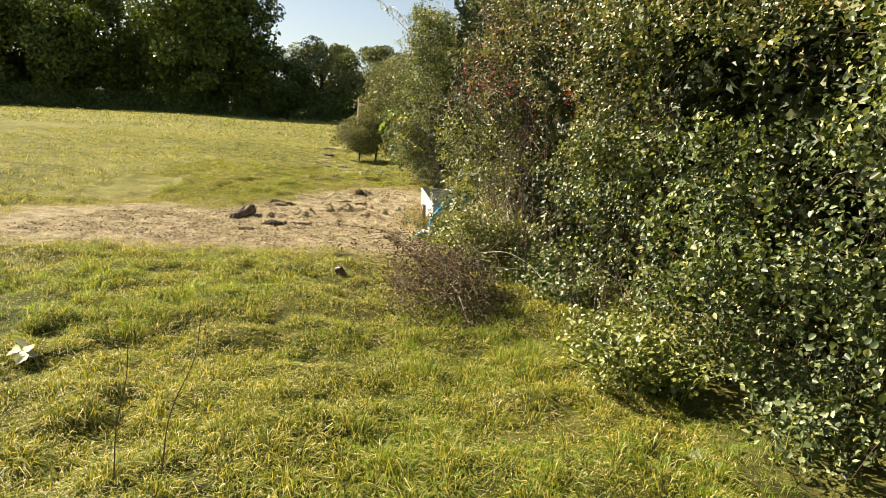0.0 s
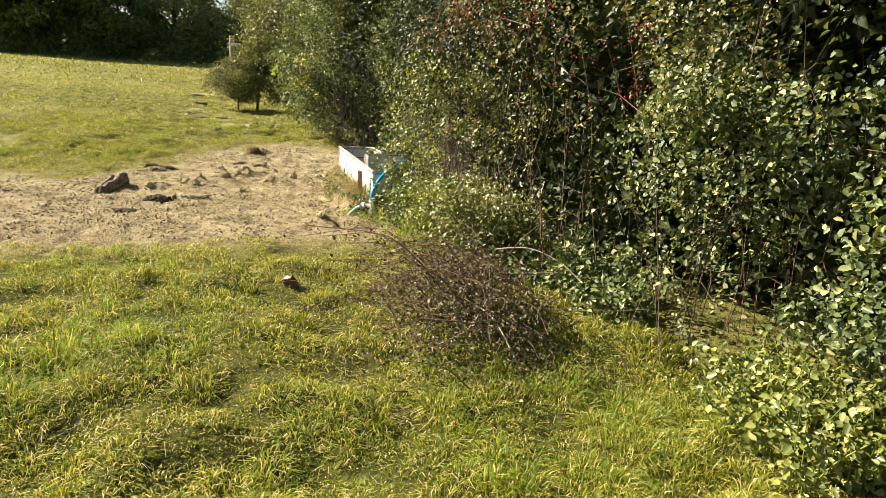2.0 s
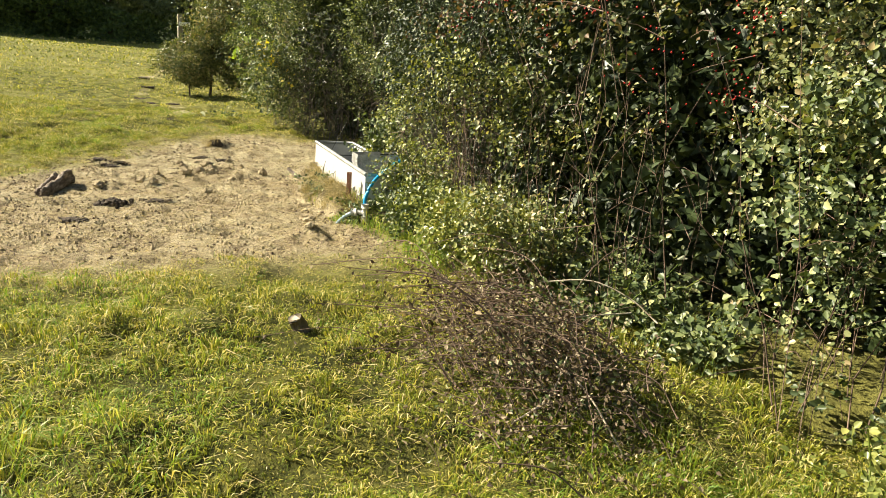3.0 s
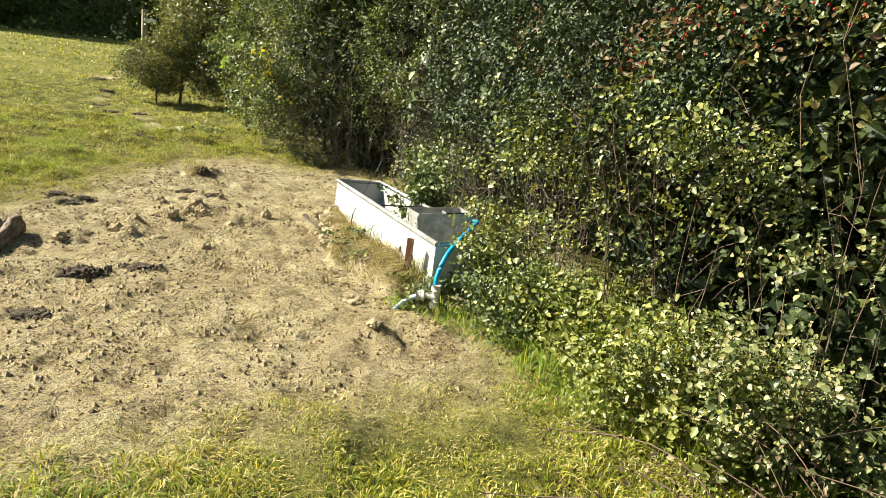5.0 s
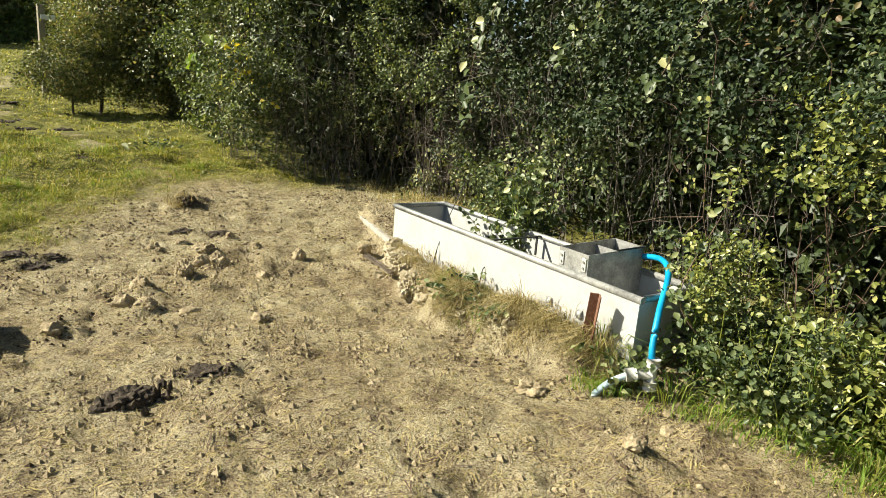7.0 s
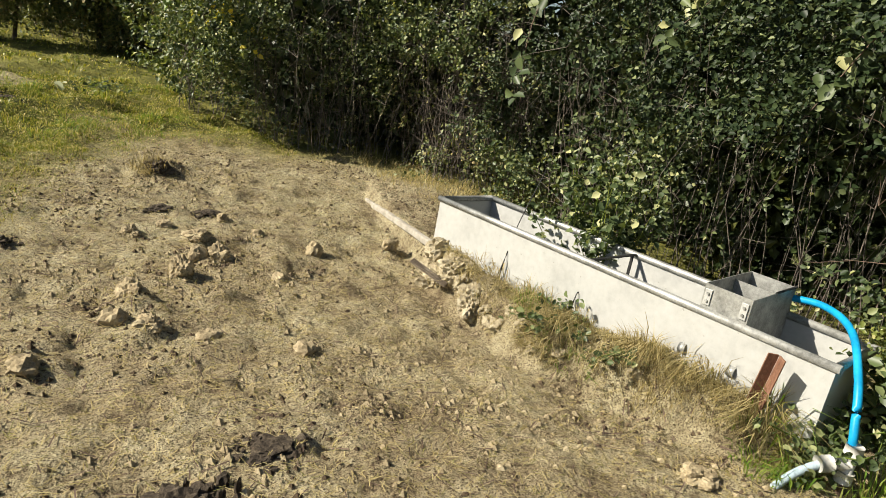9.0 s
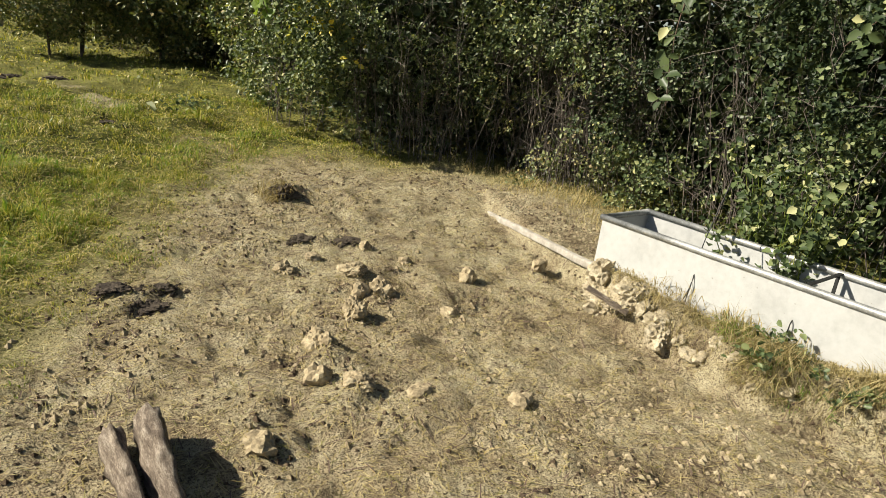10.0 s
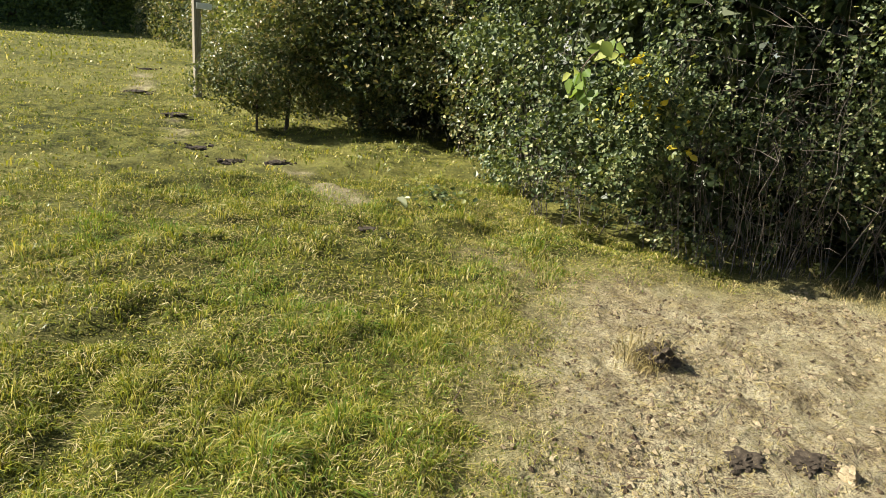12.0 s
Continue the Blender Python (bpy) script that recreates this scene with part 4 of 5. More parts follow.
# ---------------------------------------------------------------- trees
def tree(name, label, x, y, height, spread, base, clumps, per, leaf_size, mat, seed, group="", trunk_r=0.3, lean=(0, 0), tall=0.5):
    """A tapered trunk, limbs to each clump, and a crown of many leaves."""
    r = np.random.default_rng(seed)
    t = thing(name, label, "tree", pose(x, y, gz(x, y)), group)
    top = height * 0.8
    trunk = [(0, 0, -0.1), (0.04 * height * lean[0], 0.04 * height * lean[1], top * 0.33), (0.02 * height, -0.01 * height, top * 0.7), (0, 0, top)]
    part("trunk", tubes("trunk", [(arc(trunk, 4), [trunk_r * (1 - 0.85 * k / 12) for k in range(13)])], 9), BARK, t)
    C, runs = [], []
    for k in range(clumps):
        v = r.normal(size=3)
        v /= np.linalg.norm(v)
        rad = 0.55 + 0.45 * r.random()
        c = np.array([lean[0] + v[0] * spread * rad, lean[1] + v[1] * spread * rad, base + (height - base) * (0.5 + 0.5 * v[2] * rad)])
        q = max(0.25, 1 - 0.35 * abs(v[2]))
        s = spread * (0.24 + 0.14 * r.random()) * q
        g = r.normal(size=(per, 3))
        g /= np.linalg.norm(g, axis=1, keepdims=True) / (0.35 + 0.65 * r.random((per, 1)) ** 0.5)
        C.append(c + g * s * np.array([1.15, 1.15, 0.8]))
        if k % 3 == 0:
            z0 = max(0.2 * height, base * 0.7) + 0.3 * (c[2] - base)
            z0 = min(z0, top * 0.9)
            runs.append((arc([(0, 0, z0), tuple(c * [0.5, 0.5, 0] + np.array([0, 0, (z0 + c[2]) / 2 + 0.03 * height])), tuple(c)], 3), [trunk_r * 0.3 * (1 - 0.12 * j) for j in range(7)]))
    for run in runs[:14]:
        part("limb", tubes("limb", [run], 5), BARK, t)
    C = np.concatenate(C)
    d = C - np.array([0, 0, base + (height - base) * 0.4])
    d /= np.linalg.norm(d, axis=1, keepdims=True) + 1e-6
    tagged(part("crown", leaf_mesh("crown", C, leaf_size * (0.6 + 0.8 * r.random(len(C))), d + [0, 0, 0.4], 0.8), mat, t), kind="stuff")
    return t


W = "trees of the wood at the field's end"
for k, (nm, lab, x, y, h, sp, base, cl, per, sz, mat) in enumerate([
        ("oak_tree", "large spreading oak at the edge of a field", -25.0, 66, 16.5, 6.2, 1.2, 120, 230, 0.42, FARLEAF),
        ("oak_tree", "tall dark oak at the edge of the wood", -39.0, 70, 14.5, 6.5, 1.0, 100, 210, 0.45, FARLEAF),
        ("oak_tree", "tall dark oak at the edge of the wood", -50.0, 72, 15.5, 7.5, 1.0, 100, 210, 0.5, FARLEAF),
        ("oak_tree", "tall dark oak at the edge of the wood", -64.0, 72, 15, 8.0, 1.0, 90, 190, 0.55, FARLEAF),
        ("ash_tree", "shaded tree deep in the wood", -33.0, 80, 12.0, 7.5, 1.0, 80, 170, 0.55, FARLEAF),
        ("oak_tree", "tall dark oak at the edge of the wood", -80.0, 70, 16, 9.0, 1.0, 80, 170, 0.6, FARLEAF),
        ("willow_tree", "grey-green willow above the far hedge", -14.8, 70, 8.6, 4.2, 0.8, 70, 190, 0.3, GREYLEAF),
        ("willow_tree", "grey-green willow above the far hedge", -8.8, 68, 7.6, 4.0, 0.6, 60, 180, 0.3, GREYLEAF),
        ("hawthorn_tree", "dark hawthorn in the far corner of the field", -18.6, 66, 6.5, 3.6, 0.4, 60, 170, 0.3, FARLEAF),
        ("hawthorn_tree", "dark hawthorn in the far corner of the field", -4.0, 66, 7.5, 4.2, 0.4, 60, 170, 0.3, FARLEAF)]):
    tree(nm, lab, x, y, h, sp, base, cl, per, sz, mat, 100 + k, W, 0.35)

S = "saplings by the hedge"
tree("hawthorn_tree", "low hawthorn sapling with a thin stem", -3.0, 20.15, 1.35, 0.75, 0.22, 110, 120, 0.05, HAW, 201, S, 0.022, (-0.05, 0.15))
tree("hawthorn_tree", "dark bushy hawthorn with several thin stems", -2.55, 20.4, 3.2, 0.95, 0.3, 170, 140, 0.055, HAW, 202, S, 0.035, (0.55, 0.4))
tree("hawthorn_tree", "dark bushy hawthorn in the shade of a hedge", -1.25, 20.9, 3.6, 1.8, 0.1, 170, 140, 0.07, HAW, 203, S, 0.05)
tree("hawthorn_tree", "pale green hawthorn by a timber post", -1.7, 25.8, 3.4, 1.5, 0.3, 90, 100, 0.09, LIGHTLEAF, 204, S, 0.07)

# undergrowth along the wood's edge
for k, (x0, x1, y, h, mat) in enumerate([(-95, -60, 66, 3.2, FARLEAF), (-60, -42, 65, 3.0, FARLEAF), (-42, -28, 64.5, 2.6, FARLEAF), (-28, -16, 63.5, 2.8, FARLEAF), (-16, -6, 63, 3.0, FARLEAF)]):
    n = int((x1 - x0) * 330)
    x = x0 + (x1 - x0) * rng.random(n)
    z = h * rng.random(n) * (0.5 + 0.7 * fbm(x, x * 0, 3.0, 90 + k))
    yy = y + 0.8 * z + 1.6 * rng.random(n) + 1.8 * (fbm(x, z, 2.5, 95) - 0.5)
    C = np.stack([x, yy, ground_z(x, yy) + z], 1)
    t = thing("undergrowth", "dark bramble undergrowth along the edge of a wood", "undergrowth", pose((x0 + x1) / 2, y, gz((x0 + x1) / 2, y)), W)
    me = leaf_mesh("foliage", C, 0.26 * (0.6 + 0.9 * rng.random(n)), np.tile([0, -0.8, 0.6], (n, 1)), 0.8)
    me.transform(t.matrix_world.inverted())
    tagged(part("foliage", me, mat, t), kind="stuff")
# a sheet behind for the wood's depth, the shade put into its near-black colour
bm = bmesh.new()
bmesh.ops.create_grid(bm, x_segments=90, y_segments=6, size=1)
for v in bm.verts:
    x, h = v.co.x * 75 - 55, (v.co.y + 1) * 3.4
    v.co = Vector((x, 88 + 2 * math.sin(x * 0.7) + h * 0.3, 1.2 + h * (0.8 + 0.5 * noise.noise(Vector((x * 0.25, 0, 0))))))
tagged(part("wood_backdrop", bm, make_grain("wood_shade", (0.012, 0.018, 0.007), (0.03, 0.045, 0.014), (0.06, 0.08, 0.025), 1.2, (1, 1, 1), 1.0, 0.8)), "dark backdrop sheet for the distant wood and its shade", "woodland", kind="structure")


# ---------------------------------------------------------------- brush pile, nettles, bramble shoots
def brush_pile():
    t = thing("brush_pile", "heap of dead brown bramble cuttings beside a hedge", "brush pile", pose(0.12, 5.0, gz(0.12, 5.0)))
    inv = t.matrix_world.inverted()
    runs, C = [], []
    r = np.random.default_rng(55)
    for k in range(240):
        x, y = 0.08 + 0.22 * r.normal(), 4.85 + 0.36 * r.normal()
        a = 2.3 + 0.8 * r.normal()
        ln = 0.2 + 0.75 * r.random() ** 2
        z0 = gz(x, y) + 0.34 * r.random() * math.exp(-((x - 0.1) / 0.4) ** 2)
        up = -0.1 + 0.75 * r.random()
        p = [(x, y, z0), (x + 0.4 * ln * math.cos(a), y + 0.4 * ln * math.sin(a), z0 + ln * up * 0.7), (x + ln * math.cos(a + 0.3 * r.normal()), y + ln * math.sin(a), max(gz(x, y) + 0.04, z0 + ln * up * (0.2 + 0.8 * r.random())))]
        q = arc(p, 5)
        rr = 0.0028 * (0.5 + r.random())
        runs.append((q, [rr * (1 - 0.06 * j) for j in range(len(q))]))
        for j in range(3, len(q)):
            for _ in range(2):
                C.append(np.array(q[j]) + r.normal(size=3) * 0.04)
    me = tubes("twigs", runs, 4)
    me.transform(inv)
    tagged(part("twigwork", me, TWIG, t), kind="stuff")
    n = 2600
    x, y = 0.06 + 0.2 * r.normal(size=n), 4.75 + 0.3 * r.normal(size=n)
    core = np.stack([x, y, ground_z(x, y) + 0.02 + 0.40 * r.random(n) * np.exp(-((x - 0.06) / 0.3) ** 2 - ((y - 4.8) / 0.5) ** 2)], 1)
    C = np.concatenate([np.array(C), core])
    C = C[C[:, 2] > ground_z(C[:, 0], C[:, 1])]
    me = leaf_mesh("dead_leaves", C, 0.021 * (0.6 + 0.8 * r.random(len(C))), np.tile([-0.3, 0, 0.6], (len(C), 1)), 1.0)
    me.transform(inv)
    tagged(part("dead_leaves", me, DEADLEAF, t, "curled dead leaves"), kind="stuff")
    n = 900
    x, y = 0.08 + 0.2 * r.normal(size=n), 4.85 + 0.28 * r.normal(size=n)
    C = np.stack([x, y, ground_z(x, y) + 0.03 + 0.38 * r.random(n) * np.exp(-((x - 0.12) ** 2 / 0.16 + (y - 5) ** 2 / 0.3))], 1)
    me = leaf_mesh("green_leaves", C, 0.03 * (0.6 + 0.8 * r.random(n)), np.tile([-0.3, -0.2, 0.8], (n, 1)), 0.9)
    me.transform(inv)
    tagged(part("green_leaves", me, BRAM, t, "dark green leaves at its foot"), kind="stuff")
    for pts in ([(0.28, 5.35, 0.42), (0.5, 5.25, 0.46), (0.68, 5.15, 0.40), (0.80, 5.05, 0.30)], [(0.0, 4.75, 0.30), (0.10, 4.5, 0.28), (0.18, 4.32, 0.14), (0.22, 4.25, 0.05)],
                [(0.05, 4.9, 0.36), (0.3, 4.95, 0.38), (0.62, 5.02, 0.37)], [(0.10, 4.62, 0.34), (-0.02, 4.5, 0.22), (-0.2, 4.42, 0.16)]):
        me = tubes("cane", [(arc(pts, 5), 0.004)], 6)
        me.transform(inv)
        part("cane", me, CANE, t, "pale bare bramble cane")


brush_pile()


def weeds(name, label, cat, x0, x1, y0, y1, count, h, size, mat, seed, group=""):
    """Upright leafy stems."""
    r = np.random.default_rng(seed)
    xm, ym = (x0 + x1) / 2, (y0 + y1) / 2
    t = thing(name, label, cat, pose(xm, ym, gz(xm, ym)), group)
    inv = t.matrix_world.inverted()
    runs, C, S_ = [], [], []
    for _ in range(count):
        x, y = x0 + (x1 - x0) * r.random(), y0 + (y1 - y0) * r.random()
        hh = h * (0.45 + 0.65 * r.random())
        dx, dy = 0.15 * r.normal(), 0.12 * r.normal()
        z = gz(x, y)
        q = arc([(x, y, z - 0.02), (x + dx * 0.3, y + dy * 0.3, z + hh * 0.5), (x + dx, y + dy, z + hh)], 4)
        runs.append((q, 0.0028))
        for j in range(2, len(q)):
            for _ in range(4):
                C.append(np.array(q[j]) + r.normal(size=3) * [0.035, 0.035, 0.015])
                S_.append(size * (0.6 + 0.7 * r.random()))
    me = tubes("stemwork", runs, 4)
    me.transform(inv)
    tagged(part("stemwork", me, NETTLE, t), kind="stuff")
    me = leaf_mesh("foliage", np.array(C), np.array(S_), np.tile([-0.25, -0.25, 0.9], (len(C), 1)), 0.55, 0.68, fine=True)
    me.transform(inv)
    tagged(part("foliage", me, mat, t), kind="stuff")


N_ = "weeds at the foot of the hedge"
weeds("nettle_patch", "sunlit yellow-green nettles at the foot of a hedge", "nettles", 0.9, 1.4, 3.2, 3.95, 130, 0.36, 0.034, LIGHTLEAF, 61, N_)
weeds("nettle_patch", "sunlit bramble and nettle growth at the foot of a hedge", "nettles", 1.55, 2.0, 2.4, 3.1, 30, 0.34, 0.036, BRAM, 62, N_)
weeds("nettle_patch", "green nettles in the shade of a hedge", "nettles", 0.7, 1.05, 5.35, 6.2, 70, 0.4, 0.042, BRAM, 63, N_)
weeds("bramble_mound", "low yellow-green bramble mound at the foot of a hedge", "bramble", 0.15, 0.7, 6.0, 7.6, 330, 0.48, 0.038, LIGHTLEAF, 64, N_)
weeds("bramble_mound", "bramble leaves growing over a trough's end", "bramble", -0.05, 0.5, 7.5, 8.25, 200, 0.46, 0.034, BRAM, 65, N_)
weeds("bramble_sprig", "bramble sprig rooted in an earth bank", "bramble", -0.66, -0.5, 9.15, 9.5, 8, 0.12, 0.035, BRAM, 66, N_)
weeds("bramble_mound", "sunlit bramble growth spilling from a hedge foot", "bramble", 0.75, 1.2, 4.75, 5.7, 60, 0.28, 0.038, BRAM, 68, N_)
weeds("bramble_sprig", "low bramble leaves hiding a trough's foot", "bramble", -0.42, -0.12, 8.18, 8.36, 11, 0.2, 0.04, BRAM, 69, N_)
weeds("bramble_sprig", "bramble sprig hanging over a trough's back rim", "bramble", 0.02, 0.3, 9.75, 10.25, 60, 0.7, 0.05, BRAM, 67, N_)


def shoot(pts, leaves, size, mat, seed, label, r0=0.005):
    """An arching bramble shoot with leaves in threes."""
    r = np.random.default_rng(seed)
    q = arc(pts, 8)
    base = Vector(q[0])
    t = thing("bramble_shoot", label, "bramble", Matrix.Translation(base), "arching bramble shoots")
    q = [p - base for p in q]
    part("cane", tubes("cane", [(q, [r0 * (1 - 0.6 * k / len(q)) for k in range(len(q))])], 6), CANE if mat is None else TWIG, t)
    if mat is None:
        return
    C, S_ = [], []
    for k in range(leaves):
        p = np.array(q[int((0.25 + 0.75 * k / leaves) * (len(q) - 1))]) + r.normal(size=3) * 0.03
        for a in (-1, 0, 1):
            C.append(p + np.array([-0.03, a * size * 0.6, -0.02 - (0.5 * size if a == 0 else 0)]))
            S_.append(size * (0.8 + 0.4 * r.random()))
    part("foliage", leaf_mesh("foliage", np.array(C), np.array(S_), np.tile([-0.9, -0.25, 0.5], (len(C), 1)), 0.35, 0.7, fine=True), mat, t)


shoot([(0.9, 11.5, 2.3), (0.55, 11.3, 2.1), (0.32, 11.2, 1.6), (0.33, 11.15, 1.05)], 9, 0.10, BRAM, 71, "hanging bramble shoot with broad pale leaves", 0.006)
shoot([(0.9, 10.0, 2.2), (0.5, 9.9, 1.9), (0.3, 10.05, 1.6)], 7, 0.09, BRAM, 72, "hanging bramble shoot with broad pale leaves", 0.006)
shoot([(1.0, 8.6, 2.4), (0.4, 8.8, 1.9), (0.25, 9.0, 1.4)], 7, 0.09, BRAM, 73, "hanging bramble shoot with broad leaves", 0.006)
shoot([(0.1, 8.0, 0.2), (-0.1, 8.2, 0.5), (0.1, 8.2, 0.95), (0.3, 8.3, 1.3)], 5, 0.05, BRAM, 74, "thin bramble shoot rising past a trough", 0.004)
shoot([(-0.25, 14.6, 1.2), (-1.25, 14.2, 1.7), (-1.6, 14.1, 1.55), (-1.55, 14.0, 1.3)], 8, 0.11, NETTLE, 76, "bright bramble shoot with large leaves", 0.006)
shoot([(-0.6, 15.5, 3.0), (-1.6, 15.4, 3.9), (-2.0, 15.3, 4.3), (-2.4, 15.2, 4.5)], 46, 0.045, HAW, 77, "thin hawthorn spray reaching over the field", 0.006)
shoot([(-0.4, 15.9, 3.0), (-1.2, 15.8, 3.7), (-1.5, 15.7, 4.0), (-1.8, 15.6, 4.2)], 46, 0.045, HAW, 78, "thin hawthorn spray reaching over the field", 0.006)

# berries on the hawthorn
r_ = np.random.default_rng(91)
hub = thing("berry_spray", "small red haws in clusters among hawthorn leaves", "berries", pose(0.5, 6.2, 1.8))
V, Q = [], []
oct_v = np.array([(1, 0, 0), (-1, 0, 0), (0, 1, 0), (0, -1, 0), (0, 0, 1), (0, 0, -1)], float)
oct_f = np.array([(0, 2, 4), (2, 1, 4), (1, 3, 4), (3, 0, 4), (2, 0, 5), (1, 2, 5), (3, 1, 5), (0, 3, 5)])
for cy, cz in [(7.05, 1.95), (6.6, 2.0), (6.35, 1.9), (5.8, 1.95), (5.3, 1.9), (4.85, 1.75), (5.05, 1.5), (5.55, 1.8), (6.9, 1.75), (6.1, 2.1), (5.15, 1.42), (6.8, 2.1)]:
    for _ in range(34):
        y, z = cy + 0.11 * r_.normal(), cz + 0.09 * r_.normal()
        x = float(face_x(np.array([y]), np.array([z]))[0]) - 0.10 - 0.06 * r_.random()
        Q.append(oct_f + len(V) * 6)
        V.append(oct_v * 0.0065 + (x - 0.5, y - 6.2, z - 1.8))
tagged(part("berries", np_mesh("berries", np.concatenate(V), [np.concatenate(Q)]), BERRY, hub), kind="stuff")


# ---------------------------------------------------------------- grass, straw and crumbs
def lawn(name, label, x0, x1, y0, y1, dens, ln, wd, mat, keep, lean=0.7, wind=(0.12, -0.06), worn=True):
    x, y = scatter(x0, x1, y0, y1, dens, keep)
    tuft = fbm(x, y, 0.42, 17) * 0.65 + 0.35 * vn(x, y, 0.12, 18)
    L = ln * (0.35 + 1.35 * tuft ** 1.6) * (0.55 + 0.8 * rng.random(len(x)))
    if worn:
        L = L * (1 - 0.5 * step(-1.1, 0.2, inside(x, y)))
    cell = 0.15 if wd < 0.008 else 0.3
    dx, dy, r, own = tussock(x, y, cell)
    L = L * (0.45 + 1.25 * own ** 1.5) * np.clip(1.35 - r / cell, 0.35, 1.3)
    out = np.stack([dx, dy], 1) / cell * 1.5
    ob = part(name, blade_mesh(name, x, y, L, wd * (0.6 + 0.8 * rng.random(len(x))), lean, wind, out=out), mat)
    return tagged(ob, label, "grass", kind="stuff")


def in_hedge(x, y):
    return x > np.interp(y, FACE_Y, FACE_X) + 0.35


def green_keep(x, y):
    k = (1 - bare_at(x, y)) ** 1.3 * (0.62 + 0.5 * step(0.3, 0.6, fbm(x, y, 0.5, 17)))
    return k * ~in_hedge(x, y)


def lush_keep(x, y):
    k = step(0.5, 0.68, fbm(x, y, 0.75, 27)) * (1 - bare_at(x, y))
    return k * ~in_hedge(x, y)


def dry_keep(x, y):
    b = bare_at(x, y)
    return (0.03 + 0.8 * np.exp(-((b - 0.38) / 0.32) ** 2)) * (b > 0.01) * ~in_hedge(x, y)


SWARD = "short sunlit pasture grass mixed with straw"
lawn("grass", SWARD, -2.6, 1.4, 1.3, 4.3, 13500, 0.056, 0.004, GRASS, green_keep, 1.35)
lawn("grass", SWARD, -4.7, 1.2, 4.3, 7.6, 7500, 0.056, 0.005, GRASS, green_keep, 1.35)
lawn("grass", SWARD, -5.4, -1.6, 10.4, 13.4, 12500, 0.058, 0.0041, GRASS, green_keep, 1.35)
lawn("grass", SWARD, -6.6, -0.3, 13.4, 17.0, 4000, 0.058, 0.0064, GRASS, green_keep, 1.35)
lawn("grass", SWARD, -7.2, -3.6, 7.4, 10.4, 1800, 0.07, 0.007, GRASS, green_keep, 1.2)
lawn("grass", SWARD, -10, -4.7, 3.0, 7.4, 700, 0.065, 0.01, GRASS, green_keep, 1.2)
lawn("grass", SWARD, -14, -6.6, 7.4, 17, 300, 0.07, 0.014, GRASS, green_keep, 1.2)
lawn("grass", "pasture grass rising up the field", -16, 0.0, 17, 30, 200, 0.07, 0.018, GRASS, green_keep, 1.2)
lawn("grass", "distant pasture grass up the field", -48, -1, 30, 64, 16, 0.12, 0.055, GRASS, green_keep, 1.1)
lawn("grass", SWARD, -6, 2.6, -3, 1.3, 260, 0.08, 0.014, GRASS, green_keep, 1.2)
lawn("lush_grass", "long green tuft at the foot of a trough", -0.55, -0.2, 8.15, 8.6, 5000, 0.19, 0.005, LUSH,
     lambda x, y: step(0.2, 0.08, np.hypot(x + 0.38, y - 8.36)), 0.9, (-0.2, -0.2), worn=False)
lump("earth_clump", "dark kicked-up clump of earth and roots", "clod", -1.86, 12.68, 0.085, 0.06, DUNG, 58, "", 0.8, 0.1, 0.6, 0.15)
lawn("dry_grass", "dry tuft growing on a kicked-up clump of earth", -2.1, -1.7, 12.55, 12.85, 9000, 0.13, 0.004, BANKGRASS,
     lambda x, y: step(0.16, 0.05, np.hypot(x + 1.92, y - 12.7)), 0.9, (-0.1, -0.1), worn=False)
lawn("lush_grass", "greener tufts in grazed pasture", -3.6, 1.6, 1.3, 7.4, 2600, 0.085, 0.0042, LUSH, lush_keep, 1.1)
lawn("lush_grass", "greener tufts in grazed pasture", -5.6, -0.6, 10.4, 16.5, 2000, 0.085, 0.0046, LUSH, lush_keep, 1.1)
lawn("dry_grass", "bleached dry grass round a trodden patch", -6.5, 0.9, 5.6, 15.5, 3600, 0.06, 0.0036, DRY, dry_keep, 1.35)
lawn("lush_grass", "bright long grass along the foot of a hedge", -0.45, 0.9, 5.6, 8.1, 3200, 0.13, 0.0055, LUSH,
     lambda x, y: step(0.75, 0.1, np.abs(x - np.interp(y, [5.6, 6.5, 7.4, 8.1], [0.75, 0.30, 0.05, -0.15])) / 0.45), worn=False)
lawn("dry_grass", "straw-coloured grass hanging over an earth bank", -0.95, -0.25, 8.25, 10.6, 24000, 0.15, 0.003, BANKGRASS,
     lambda x, y: step(-0.03, 0.06, x - np.interp(y, FOOT_Y, FOOT_X) - 0.03) * (x < np.interp(y, [8.3, 10.7], [-0.25, -0.55])) * (0.25 + 0.75 * step(0.4, 0.6, fbm(x, y, 0.35, 23))), 1.1, (-0.75, -0.1), worn=False)
lawn("lush_grass", "green tufts on top of an earth bank", -0.8, -0.25, 8.25, 10.5, 9000, 0.085, 0.0036, LUSH,
     lambda x, y: step(0.03, 0.12, x - np.interp(y, FOOT_Y, FOOT_X)) * (x < np.interp(y, [8.3, 10.7], [-0.25, -0.55])) * step(0.45, 0.6, fbm(x, y, 0.4, 29)), 0.9, (-0.5, -0.1), worn=False)
lawn("dry_grass", "dead straw along the foot of a hedge", -1.2, 0.9, 10.8, 14.5, 1500, 0.11, 0.0045, DRY,
     lambda x, y: step(-0.75, -0.1, x - np.interp(y, FACE_Y, FACE_X)) * (x < np.interp(y, FACE_Y, FACE_X) + 0.3) * (x > np.interp(y, FOOT_Y, FOOT_X) + 0.1), 1.1, worn=False)


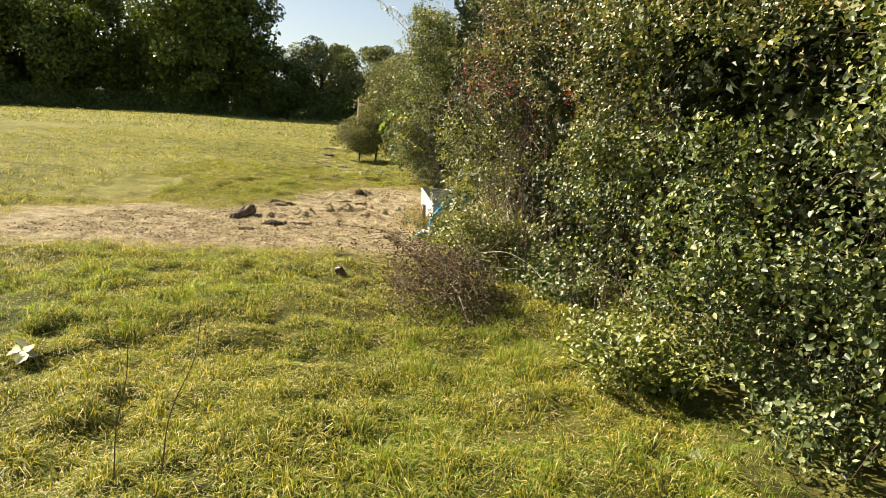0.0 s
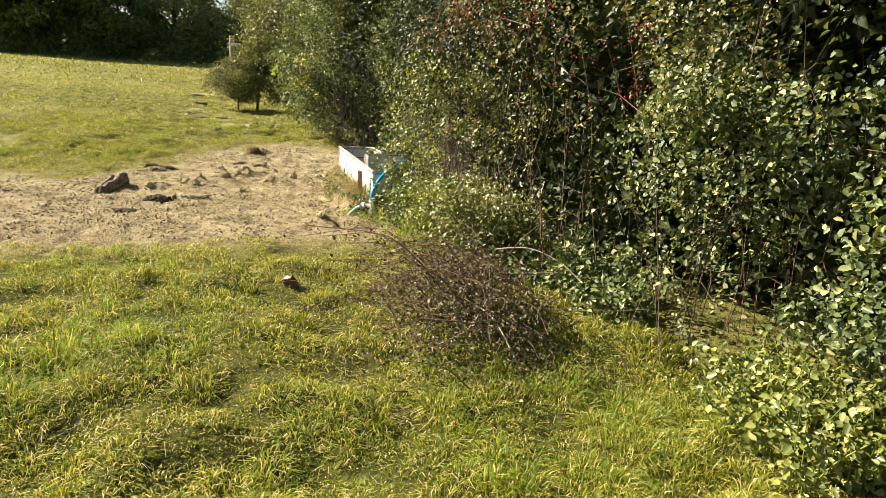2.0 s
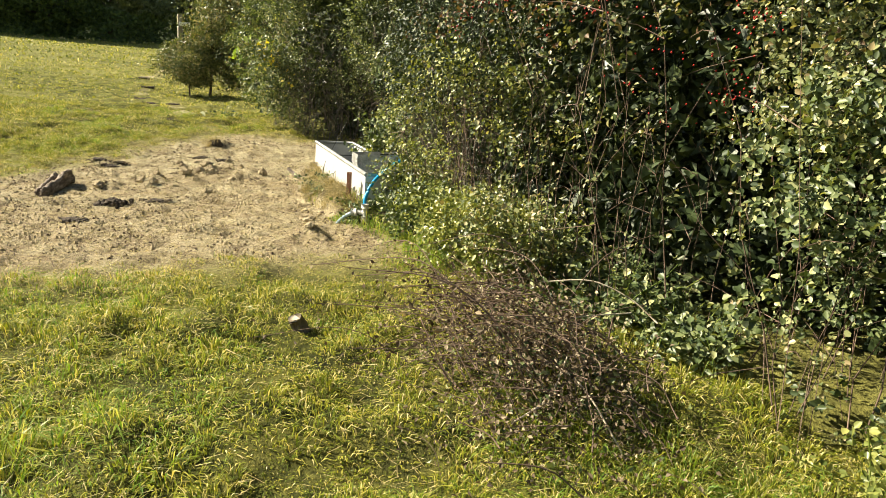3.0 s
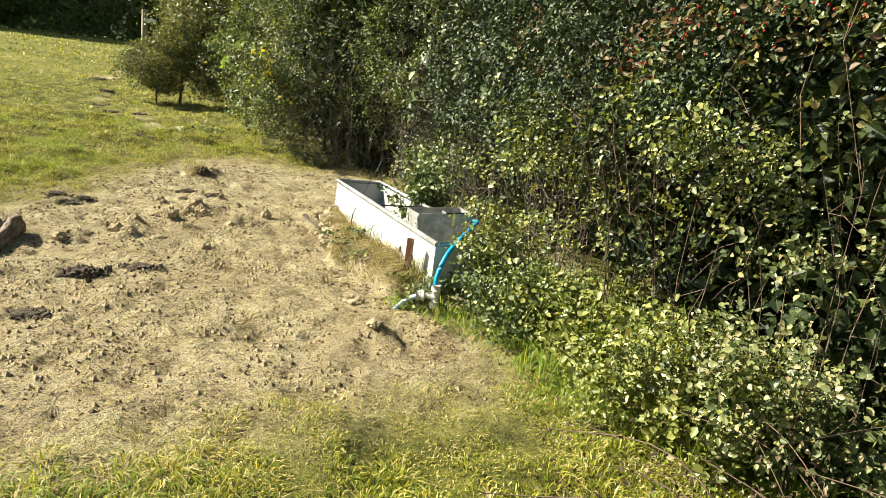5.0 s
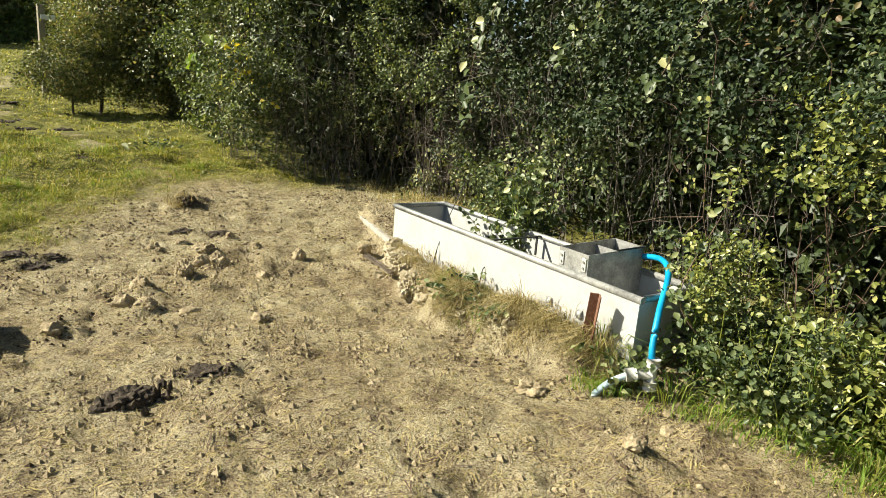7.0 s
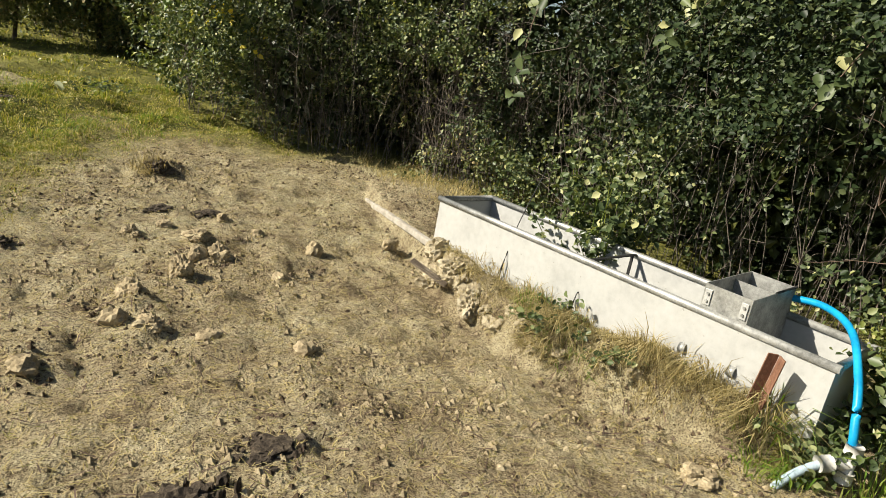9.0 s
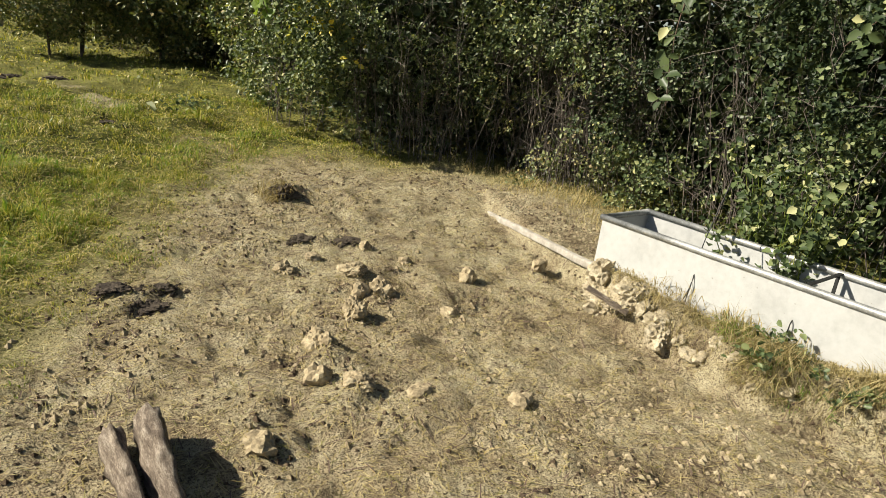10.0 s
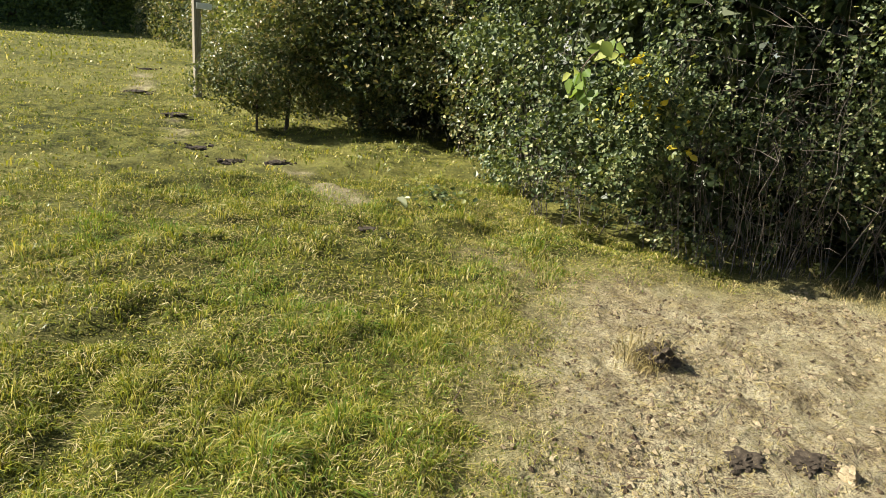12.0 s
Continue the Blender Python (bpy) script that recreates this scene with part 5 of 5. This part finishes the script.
def litter(name, label, cat, x, y, ln, wd, mat):
    """Straws lying flat."""
    n = len(x)
    a = rng.random(n) * 2 * math.pi
    d = np.stack([np.cos(a), np.sin(a)], 1) * (ln * (0.4 + 0.9 * rng.random(n)))[:, None] / 2
    s = np.stack([-np.sin(a), np.cos(a)], 1) * wd / 2
    P = np.stack([x, y], 1)
    cs = [P - d - s, P + d - s, P + d + s, P - d + s]
    lift = 0.004 + (0.012 if name != 'thatch' else 0.03) * rng.random(n)
    V = np.stack([np.concatenate([c, (ground_z(c[:, 0], c[:, 1]) + lift)[:, None]], 1) for c in cs], 1).reshape(-1, 3)
    tagged(part(name, np_mesh(name, V, [np.arange(n)[:, None] * 4 + [[0, 1, 2, 3]]], False), mat), label, cat, kind="stuff")


x, y = scatter(-5.2, 0.0, 6.4, 14.0, 1300, lambda x, y: bare_at(x, y) * 0.9 * ((x < np.interp(y, FOOT_Y, FOOT_X) - 0.06) | (y < 7.9) | (y > 12.6)))
litter("straw", "loose bleached straws lying on trodden earth", "straw", x, y, 0.042 * np.ones(len(x)), 0.0024, DRY)
x, y = scatter(-4.8, 1.6, 1.2, 7.6, 350, lambda x, y: (1 - bare_at(x, y)) * (0.3 + 0.7 * step(0.45, 0.6, fbm(x, y, 0.6, 37))) * ~in_hedge(x, y))
litter("thatch", "bleached dead stems matted in the pasture", "straw", x, y, 0.06 * np.ones(len(x)), 0.0022, DRY)
x, y = scatter(-5.6, -0.3, 10.8, 16, 800, lambda x, y: (1 - bare_at(x, y)) * (0.3 + 0.7 * step(0.45, 0.6, fbm(x, y, 0.6, 37))) * ~in_hedge(x, y))
litter("thatch", "bleached dead stems matted in the pasture", "straw", x, y, 0.06 * np.ones(len(x)), 0.0022, DRY)
x, y = scatter(-5.8, 0.0, 6.2, 14.5, 90, lambda x, y: bare_at(x, y) * 0.9)
litter("twig_litter", "thin brown twigs lying on trodden earth", "twigs", x, y, 0.07 * np.ones(len(x)), 0.0045, TWIG)

x, y = scatter(-5.0, 0.2, 6.8, 13.4, 600, lambda x, y: bare_at(x, y) * (0.25 + 1.2 * step(0.45, 0.7, fbm(x, y, 0.6, 33))))
n = len(x)
s = (0.004 + 0.017 * rng.random(n) ** 4)[:, None, None]
V = oct_v[None] * s * (0.7 + 0.6 * rng.random((n, 6, 1))) * np.array([1, 1, 0.8]) + np.stack([x, y, ground_z(x, y) + 0.003], 1)[:, None]
tagged(part("crumb", np_mesh("crumb", V.reshape(-1, 3), [(np.arange(n)[:, None, None] * 6 + oct_f[None]).reshape(-1, 3)], False), CLAY), "small crumbs of dry earth", "crumbs", kind="stuff")
SOIL = make_grain("dark_soil", (0.035, 0.025, 0.016), (0.09, 0.064, 0.04), (0.18, 0.13, 0.08), 20, (1, 1, 1), 0.95, 0.8, 0, 0.01, 0.15)
x, y = scatter(-5.0, 0.2, 6.8, 13.4, 600, lambda x, y: bare_at(x, y) * (0.15 + 1.2 * step(0.5, 0.66, fbm(x, y, 0.4, 39))))
n = len(x)
s = (0.003 + 0.014 * rng.random(n) ** 3)[:, None, None]
V = oct_v[None] * s * (0.6 + 0.8 * rng.random((n, 6, 1))) * np.array([1, 1, 0.8]) + np.stack([x, y, ground_z(x, y) + 0.002], 1)[:, None]
tagged(part("crumb", np_mesh("crumb", V.reshape(-1, 3), [(np.arange(n)[:, None, None] * 6 + oct_f[None]).reshape(-1, 3)], False), SOIL), "small dark crumbs of soil and dung", "crumbs", kind="stuff")
